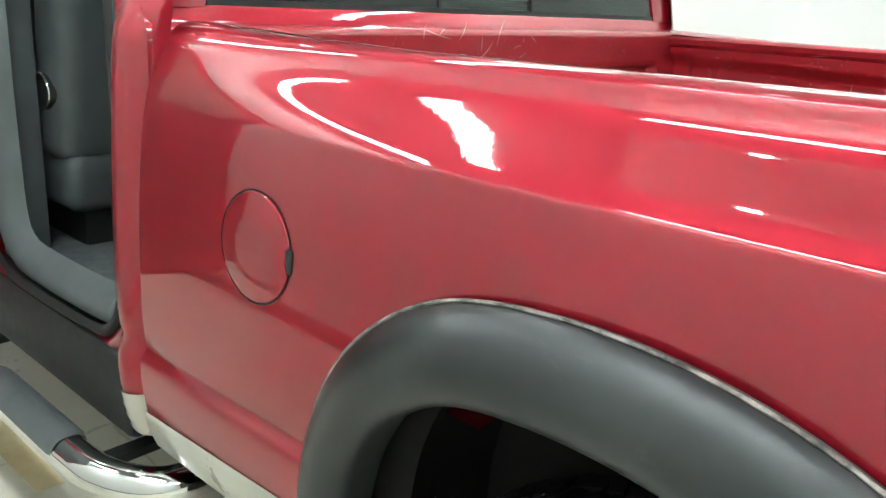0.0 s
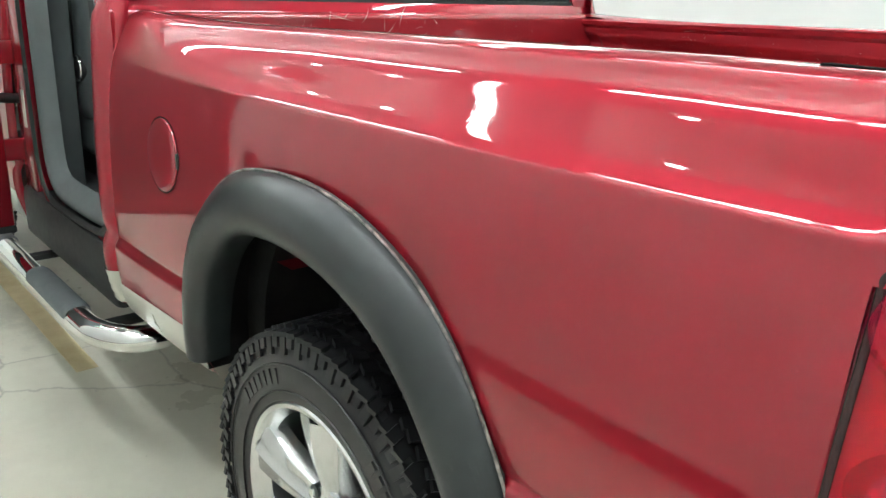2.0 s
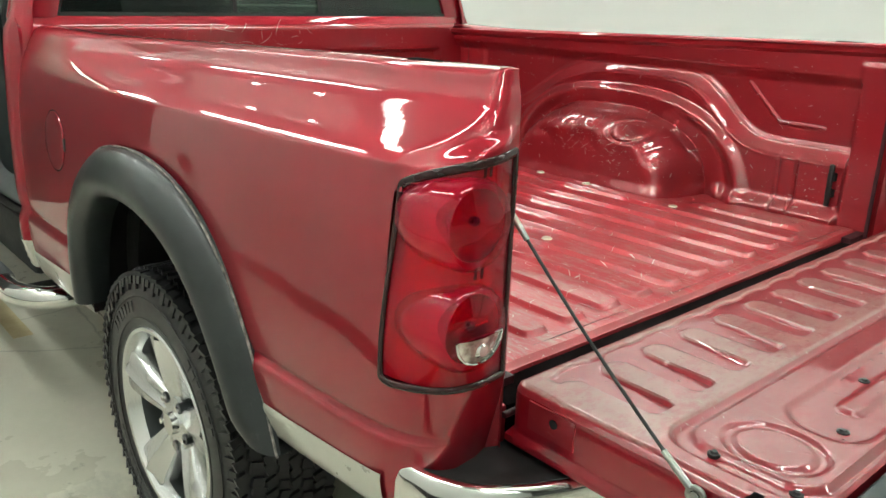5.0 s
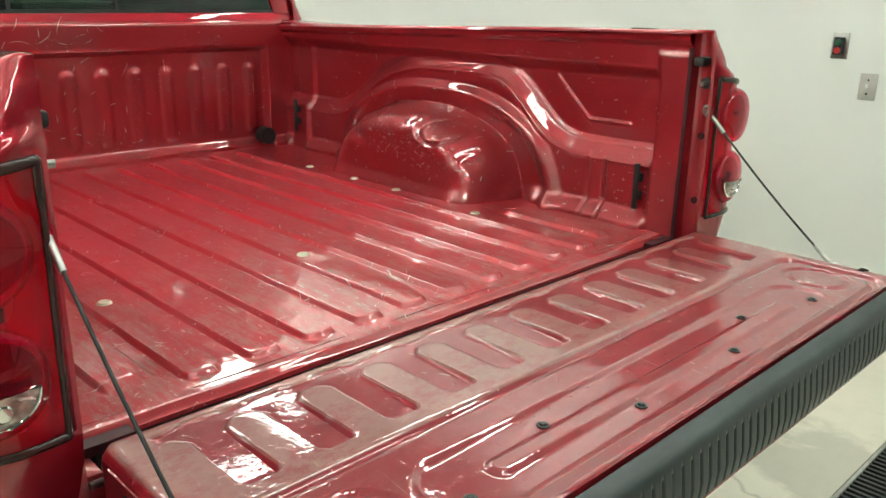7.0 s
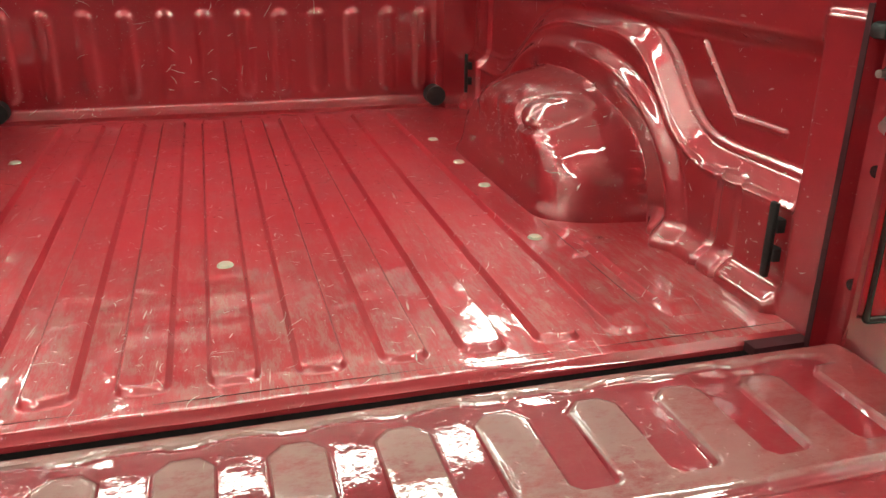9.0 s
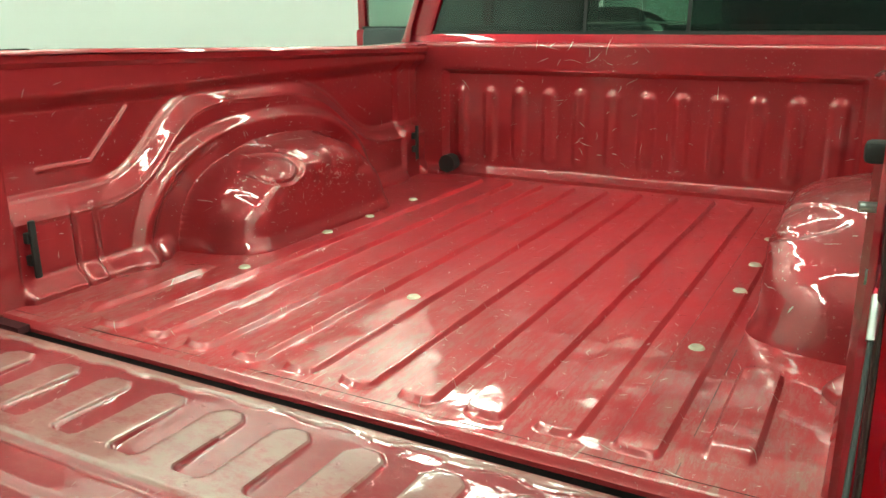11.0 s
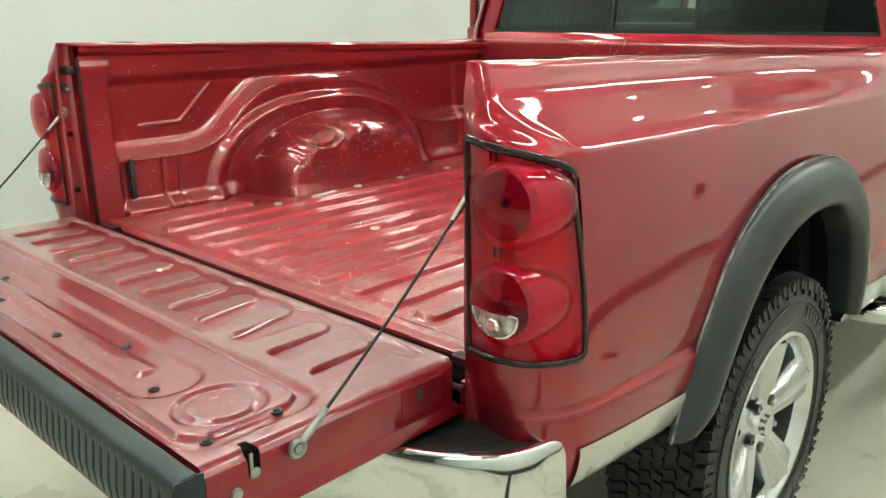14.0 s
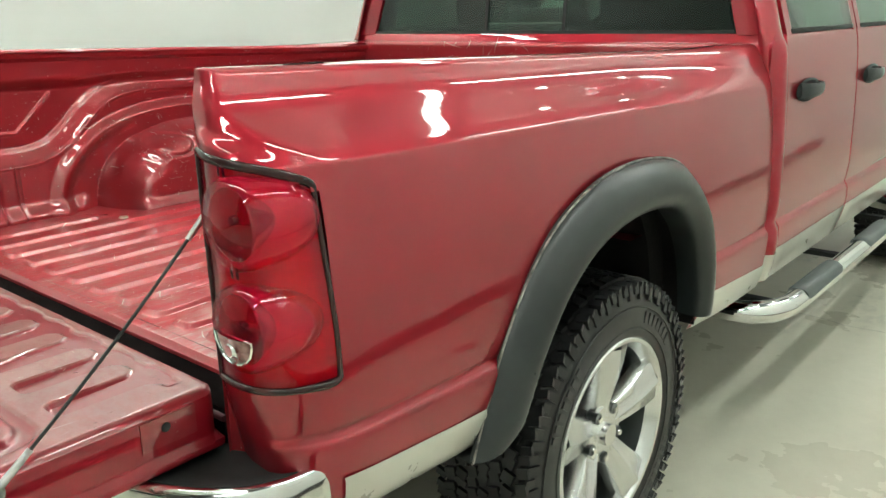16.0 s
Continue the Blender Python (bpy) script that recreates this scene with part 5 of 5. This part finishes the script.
# roof
rows = []
for i in range(15):
    y = 2.02 + 1.75 * i / 14
    z = 1.90 + 0.05 * math.sin(math.pi * (0.15 + 0.7 * i / 14))
    rows.append([(0.84 * math.cos(a), y, z - 0.09 + 0.10 * math.sin(a) ** 0.6 if math.sin(a) > 0 else z - 0.09) for a in [math.pi * k / 24 for k in range(25)]])
sheet("roof", rows, RED, truck)
part("headliner", boxed(-0.78, 0.78, 2.06, 3.7, 1.84, 1.85), CREAM, truck)


# closed doors on one side; the other rear door stands open
def door_handle(parent, s, y, z):
    h = new("door_handle")
    h.parent = parent
    bm = bmesh.new()
    rows = []
    for i in range(15):
        u = i / 14
        yy = y - 0.10 + 0.20 * u
        out = 0.984 + 0.034 * math.sin(math.pi * min(1, max(0, u))) ** 0.5
        hz = 0.017 + 0.010 * (1 - u)
        rows.append([((out + 0.008 * math.cos(a)) * s, yy, z + hz * math.sin(a) + 0.006 * u) for a in [math.tau * k / 14 for k in range(14)]])
    sheet("grip", rows, FLARE, h, "dark grey plastic pull handle", closed=True)
    rows = []
    for i in range(25):
        a = math.tau * i / 24
        rows.append([((0.9845 + 0.003 * q) * s, y + 0.115 * math.cos(a) * (1 - 0.1 * q), z + 0.036 * math.sin(a) * (1 - 0.1 * q)) for q in (-1, 1)] + [(0.983 * s, y, z)])
    sheet("handle_cup", rows, BLACK, h)
    return h


def chrome_plate(parent, s, y0, y1):
    rows = []
    for i in range(21):
        y = y0 + (y1 - y0) * i / 20
        e = 0.02 * (1 - min(1, 6 * i / 20)) ** 2
        rows.append([((0.972 + d) * s, y, z) for z, d in ((0.765 - e, 0.0), (0.762 - e, 0.006), (0.735, 0.008), (0.712 + e, 0.006), (0.709 + e, 0.0))])
    return sheet("chrome_trim", rows, CHROME, parent, "polished chrome side trim")


def door(s, y0, y1, name, label):
    d = new(name)
    d.parent = truck
    d["label"] = label
    cab_panel("door_skin", s, y0, y1, RED, d, "", 0.0, 9)
    cab_panel("lower_trim", s, y0 + 0.006, y1 - 0.006, SILVER, d, "silver lower body band", 0.5, 0.705, 0.0025, 0.002)
    chrome_plate(d, s, y0 + 0.02, y1 - 0.006)
    door_handle(d, s, y0 + 0.20, 1.225)
    # belt seal, frame and glass
    part("belt_seal", boxed(min(s * 0.945, s * 0.956), max(s * 0.945, s * 0.956), y0 + 0.05, y1 - 0.05, 1.415, 1.432, 0.003), BLACK, d)

    def slab(nm, ya, yb, za, zb, th, mat, lb=""):
        bm = bmesh.new()
        vs = []
        for dx in (0, -th):
            for y, z in ((ya, za), (yb, za), (yb, zb), (ya, zb)):
                vs.append(bm.verts.new(((0.951 + dx - 0.30 * (z - 1.43)) * s, y, z)))
        for f in ((0, 1, 2, 3), (7, 6, 5, 4), (0, 4, 5, 1), (1, 5, 6, 2), (2, 6, 7, 3), (3, 7, 4, 0)):
            bm.faces.new([vs[i] for i in f])
        return part(nm, bm, mat, d, lb)
    slab("window_frame", y0 + 0.004, y0 + 0.06, 1.41, 1.86, 0.03, RED)
    slab("window_frame", y1 - 0.055, y1 - 0.004, 1.41, 1.86, 0.03, RED)
    slab("window_frame", y0 + 0.004, y1 - 0.004, 1.86, 1.89, 0.03, RED)
    slab("window_glass", y0 + 0.06, y1 - 0.055, 1.425, 1.86, 0.005, GLASS, "green tinted side glass")
    return d


door(1, 2.082, 2.905, "rear_door", "closed red rear door with dark pull handle")
door(1, 2.911, 3.98, "front_door", "closed red front door with dark pull handle")
door(-1, 3.02, 3.98, "front_door", "closed red front door with dark pull handle")


# opened rear door, hinged at the middle pillar, square to the cab
def open_door():
    d = new("open_rear_door")
    d.parent = truck
    d["label"] = "opened red rear door with grey inner trim"
    y0, y1 = 2.905, 3.01
    x0, x1 = -1.02, -1.83
    part("door_shell", boxed(x1, x0, y0 + 0.02, y1, 0.585, 1.425, 0.02), RED, d)
    rows = []
    for z, dy in ((0.66, 0.02), (0.665, 0.0), (0.70, -0.012), (0.95, -0.018), (1.02, -0.03), (1.10, -0.03), (1.16, -0.014), (1.38, -0.012), (1.42, 0.0), (1.43, 0.02)):
        rows.append([(x, y0 + dy + (0.018 if x in (x0 - 0.06, x1 + 0.06) else 0), z) for x in (x0 - 0.06, x0 - 0.075, x0 - 0.2, -1.42, x1 + 0.2, x1 + 0.075, x1 + 0.06)])
    sheet("inner_trim", rows, LEATHER, d, "grey plastic inner trim panel")
    part("speaker_grille", boxed(-1.28, -1.12, y0 - 0.03, y0 - 0.016, 0.70, 0.86, 0.01), FLARE, d)
    for z in (0.86, 1.20):
        part("hinge", boxed(-1.03, -0.93, 2.985, 3.015, z - 0.04, z + 0.04, 0.006), RED, d)
    part("wiring_boot", cyl(bmesh.new(), (-1.03, 2.975, 1.05), (-0.93, 2.99, 1.04), 0.018, n=14), BLACK, d)
    part("door_seal", boxed(x1, x0, y0 + 0.015, y0 + 0.03, 0.575, 0.60, 0.006), BLACK, d)
    for xa, xb in ((x0, x0 - 0.05), (x1 + 0.05, x1)):
        part("window_frame", boxed(min(xa, xb), max(xa, xb), y0 + 0.05, y1 - 0.01, 1.42, 1.88, 0.008), RED, d)
    part("window_frame", boxed(x1, x0, y0 + 0.05, y1 - 0.01, 1.85, 1.89, 0.008), RED, d)
    part("window_glass", boxed(x1 + 0.05, x0 - 0.05, y0 + 0.065, y0 + 0.07, 1.42, 1.86), GLASS, d, "green tinted side glass")
    part("belt_seal", boxed(x1 + 0.04, x0 - 0.04, y0 + 0.03, y0 + 0.05, 1.42, 1.436, 0.003), BLACK, d)
    return d


open_door()

# door opening: sill, pillar and seals
part("rocker_panel", boxed(-0.968, -0.85, 2.078, 3.02, 0.54, 0.728, 0.025), BLACK, truck, "black sill below the open doorway")
rows = []
loop = spline([(2.115, 1.80, 0), (2.105, 1.40, 0), (2.10, 1.10, 0), (2.115, 0.88, 0), (2.17, 0.775, 0), (2.27, 0.745, 0), (2.60, 0.735, 0), (2.72, 0.755, 0), (2.79, 0.83, 0), (2.81, 1.0, 0), (2.815, 1.40, 0), (2.80, 1.80, 0)], 70)
mid = Vector((2.45, 1.3, 0))
for nm, mat, r0, r1, xo, lb in (("door_aperture", RED, -0.06, -0.015, 0.945, ""), ("door_seal", BLACK, -0.018, 0.008, 0.952, "black rubber door seal"), ("aperture_trim", TRIM, 0.006, 0.075, 0.935, "grey plastic doorway trim")):
    rows = []
    for i, p in enumerate(loop):
        d = (loop[min(i + 1, 69)] - loop[max(i - 1, 0)]).normalized()
        nrm = Vector((-d.y, d.x, 0))
        if nrm.dot(mid - p) < 0:
            nrm = -nrm
        rr = []
        for q in range(7):
            r = r0 + (r1 - r0) * q / 6
            dep = 0.010 * math.sin(math.pi * q / 6) - (0.05 * (q / 6) ** 2 if mat is TRIM else 0)
            rr.append((-(xo + dep - 0.28 * max(0, p.y - 1.42)), p.x + nrm.x * r, p.y + nrm.y * r))
        rows.append(rr)
    sheet(nm, rows, mat, truck, lb)
part("middle_pillar", boxed(-0.95, -0.86, 2.86, 3.02, 0.60, 1.42, 0.015), RED, truck)
part("pillar_upper_trim", boxed(-0.93, -0.80, 2.80, 2.92, 1.42, 1.86, 0.015), CREAM, truck, "cream upper pillar trim")
part("pillar_trim", boxed(-0.90, -0.80, 2.80, 2.93, 0.72, 1.42, 0.015), TRIM, truck)
part("pillar_label", boxed(-0.952, -0.950, 2.90, 2.935, 0.95, 1.08), CREAM, truck, "pale certification sticker")

# cabin
part("cabin_floor", boxed(-0.88, 0.88, 2.05, 4.1, 0.60, 0.73, 0.01), CARPET, truck, "grey carpeted cabin floor")
part("cabin_back_trim", boxed(-0.86, 0.86, 2.02, 2.045, 0.70, 1.40, 0.01), TRIM, truck)
part("rear_bench_base", boxed(-0.66, 0.70, 2.10, 2.50, 0.72, 0.86, 0.03), BLACK, truck)


def cushion(name, x0, x1, y0, y1, z0, z1, lean, mat, parent, label="", bev=0.05):
    bm = boxed(x0, x1, y0, y1, z0, z1, bev, 4)
    for v in bm.verts:
        v.co.y -= lean * (v.co.z - z0)
    return part(name, bm, mat, parent, label)


for x0, x1 in ((-0.68, 0.02), (0.04, 0.70)):
    b = cushion("rear_seat", x0, x1, 2.09, 2.24, 0.92, 1.45, 0.05, LEATHER, truck, "grey leather rear seat back")
    cushion("seat_cushion", x0, x1, 2.12, 2.58, 0.84, 0.96, 0, LEATHER, b)
    cushion("headrest", (x0 + x1) / 2 - 0.13, (x0 + x1) / 2 + 0.13, 2.10, 2.19, 1.44, 1.60, 0, LEATHER, b)
for cx in (-0.49, 0.49):
    b = cushion("front_seat", cx - 0.30, cx + 0.30, 2.74, 2.92, 0.96, 1.52, 0.12, LEATHER, truck, "grey leather front seat", 0.07)
    cushion("seat_base", cx - 0.29, cx + 0.29, 2.72, 3.30, 0.84, 1.0, 0, LEATHER, b)
    cushion("headrest", cx - 0.14, cx + 0.14, 2.60, 2.70, 1.52, 1.72, 0.05, LEATHER, b)
    part("seat_riser", boxed(cx - 0.22, cx + 0.22, 2.80, 3.25, 0.72, 0.86, 0.02), BLACK, b)
    if cx < 0:
        part("recline_cover", cyl(bmesh.new(), (cx - 0.285, 2.80, 1.16), (cx - 0.306, 2.80, 1.16), 0.05, 0.046, n=28), BLACK, b, "black recline lever cover")
        ring = [(cx - 0.306, 2.80 + 0.043 * math.cos(q), 1.16 + 0.043 * math.sin(q)) for q in [math.tau * k / 32 for k in range(33)]]
        sheet("recline_ring", tube_rows(ring, 0.004, 8), CHROME, b, closed=True)
part("centre_console", boxed(-0.12, 0.12, 2.75, 3.4, 0.72, 1.10, 0.03), TRIM, truck)
part("dashboard", boxed(-0.84, 0.84, 3.62, 4.05, 0.95, 1.38, 0.08), FLARE, truck)
rows = [(-0.42 + 0.19 * math.cos(a), 3.42 + 0.07 * math.sin(a), 1.32 + 0.17 * math.sin(a)) for a in [math.tau * k / 40 for k in range(41)]]
sw = sheet("steering_wheel", tube_rows(rows, 0.016, 10), BLACK, truck, "black steering wheel", closed=True)
part("steering_hub", boxed(-0.50, -0.34, 3.42, 3.50, 1.26, 1.37, 0.03), BLACK, sw)
part("steering_column", cyl(bmesh.new(), (-0.42, 3.46, 1.31), (-0.42, 3.75, 1.18), 0.035), BLACK, sw)
pane("windshield", -0.80, 0.80, 1.38, 1.88, 4.05, GLASS, truck, "clear windscreen")

# nose of the truck, beyond the doors
rows = []
for i in range(13):
    y = 3.985 + 1.60 * i / 12
    dn = 0.02 + 0.10 * (i / 12) ** 2
    tp = 1.0 - 0.10 * (i / 12) ** 3
    prof = [(-0.95, 0.62), (-0.985, 0.85), (-0.98, 1.15), (-0.93, 1.27), (-0.80, 1.30), (-0.62, 1.36), (0, 1.40), (0.62, 1.36), (0.80, 1.30), (0.93, 1.27), (0.98, 1.15), (0.985, 0.85), (0.95, 0.62)]
    rows.append([(a * tp, y, c - dn * (c > 1)) for a, c in prof])
rows.append([(p[0] * 0.5, 5.59, 0.9) for p in rows[-1]])
sheet("front_body", rows, RED, truck, "red bonnet and front wings", keep=lambda c: (c.y - 4.60) ** 2 + (c.z - 0.46) ** 2 > 0.47 ** 2)
part("front_bumper", boxed(-0.95, 0.95, 5.50, 5.70, 0.50, 0.75, 0.05), CHROME, truck)
for s in (-1, 1):
    wheel(s, 4.60, AZ, 0.985)


# chrome side steps
def side_step(s):
    st = new("side_step")
    st.parent = truck
    st["label"] = "chrome tubular side step with grey tread pads"
    line = spline([(0.84, 1.945, 0.50), (0.92, 1.955, 0.495), (0.98, 1.985, 0.495), (1.025, 2.06, 0.495), (1.043, 2.18, 0.495), (1.047, 2.6, 0.495), (1.047, 3.0, 0.495), (1.047, 3.5, 0.495), (1.043, 3.80, 0.495), (1.025, 3.92, 0.495), (0.97, 3.99, 0.49), (0.86, 4.01, 0.50)], 80)
    sheet("step_tube", tube_rows([(p.x * s, p.y, p.z) for p in line], 0.040, 20), CHROME, st, "polished chrome tube", closed=True)
    for y0, y1 in ((2.20, 2.62), (3.00, 3.42)):
        rows = []
        for i in range(25):
            y = y0 + (y1 - y0) * i / 24
            e = 0.9 if i in (0, 24) else 1
            rib = 0.003 if i % 2 else 0
            rows.append([((1.043 + a * e * 0.82) * s, y, 0.495 + c * e * 0.88 + (rib if abs(a) < 0.03 else 0)) for a, c in ((-0.052, 0.010), (-0.048, 0.032), (-0.034, 0.044), (-0.02, 0.049), (0, 0.051), (0.02, 0.049), (0.034, 0.044), (0.048, 0.032), (0.052, 0.010))])
        sheet("tread_pad", rows, TRIM, st, "worn grey tread pad")
    for y in (2.15, 2.9, 3.7):
        part("bracket", boxed(min(s * 0.80, s * 1.05), max(s * 0.80, s * 1.05), y - 0.02, y + 0.02, 0.47, 0.49), BLACK, st)
    return st


side_step(-1)
side_step(1)


# ---- small things on the wall ----
def wall_plate(y, z, label, mat, kind):
    p = thing(kind, label, "switch")
    part("plate", boxed(WALL_R - 0.006, WALL_R, y - 0.037, y + 0.037, z - 0.058, z + 0.058, 0.003), mat, p)
    return p


PLATE = plain("pale_steel_plate", (0.50, 0.50, 0.46), (0.60, 0.60, 0.55), 0.35, 20, metal=0.3)
pb = wall_plate(0.434, 1.312, "steel wall plate with green and red push buttons", STEEL, "push_button_station")
part("button_box", boxed(WALL_R - 0.03, WALL_R - 0.006, 0.412, 0.456, 1.272, 1.350, 0.004), BLACK, pb)
part("green_button", cyl(bmesh.new(), (WALL_R - 0.03, 0.434, 1.328), (WALL_R - 0.037, 0.434, 1.328), 0.014, n=18), plain("green_button", (0.01, 0.10, 0.05), (0.015, 0.13, 0.07), 0.4), pb)
part("red_button", cyl(bmesh.new(), (WALL_R - 0.03, 0.434, 1.292), (WALL_R - 0.037, 0.434, 1.292), 0.014, n=18), plain("red_button", (0.45, 0.02, 0.02), (0.55, 0.03, 0.03), 0.4), pb)
for y in (0.288, 0.128):
    sp = wall_plate(y, 1.141, "pale steel light switch plate on the white wall", PLATE, "light_switch")
    part("toggle", boxed(WALL_R - 0.022, WALL_R - 0.006, y - 0.005, y + 0.005, 1.135, 1.155, 0.002), WHITE, sp)
    for dz in (-0.03, 0.03):
        part("screw", cyl(bmesh.new(), (WALL_R - 0.006, y, 1.141 + dz), (WALL_R - 0.008, y, 1.141 + dz), 0.004, n=10), CHROME, sp)
bk = thing("bucket", "grey metal pan standing on the concrete under the tailgate", "bucket")
rows = [[(-0.02 + r * math.cos(a), -0.02 + r * math.sin(a), z) for a in [math.tau * k / 32 for k in range(32)]] for r, z in ((0.004, 0.055), (0.085, GROUND + 0.002), (0.09, GROUND + 0.004), (0.105, 0.15), (0.108, 0.152), (0.102, 0.15), (0.086, 0.06), (0.004, 0.058))]
sheet("pan", rows, STEEL, bk, closed=True)
drain_cover = thing("floor_drain_cover", "round dark metal cover let into the concrete floor", "drain cover")
part("cover", cyl(bmesh.new(), (2.25, 1.9, GROUND - 0.01), (2.25, 1.9, GROUND + 0.004), 0.10, 0.095, n=32), BASE, drain_cover)
for x, side in ((WALL_L, 1), (WALL_R, -1)):
    ob = thing("wall_socket", "small dark electrical box on the white wall", "socket")
    part("box", boxed(min(x, x + side * 0.05), max(x, x + side * 0.05), 3.93, 4.03, 0.66, 0.80, 0.006), BASE, ob)
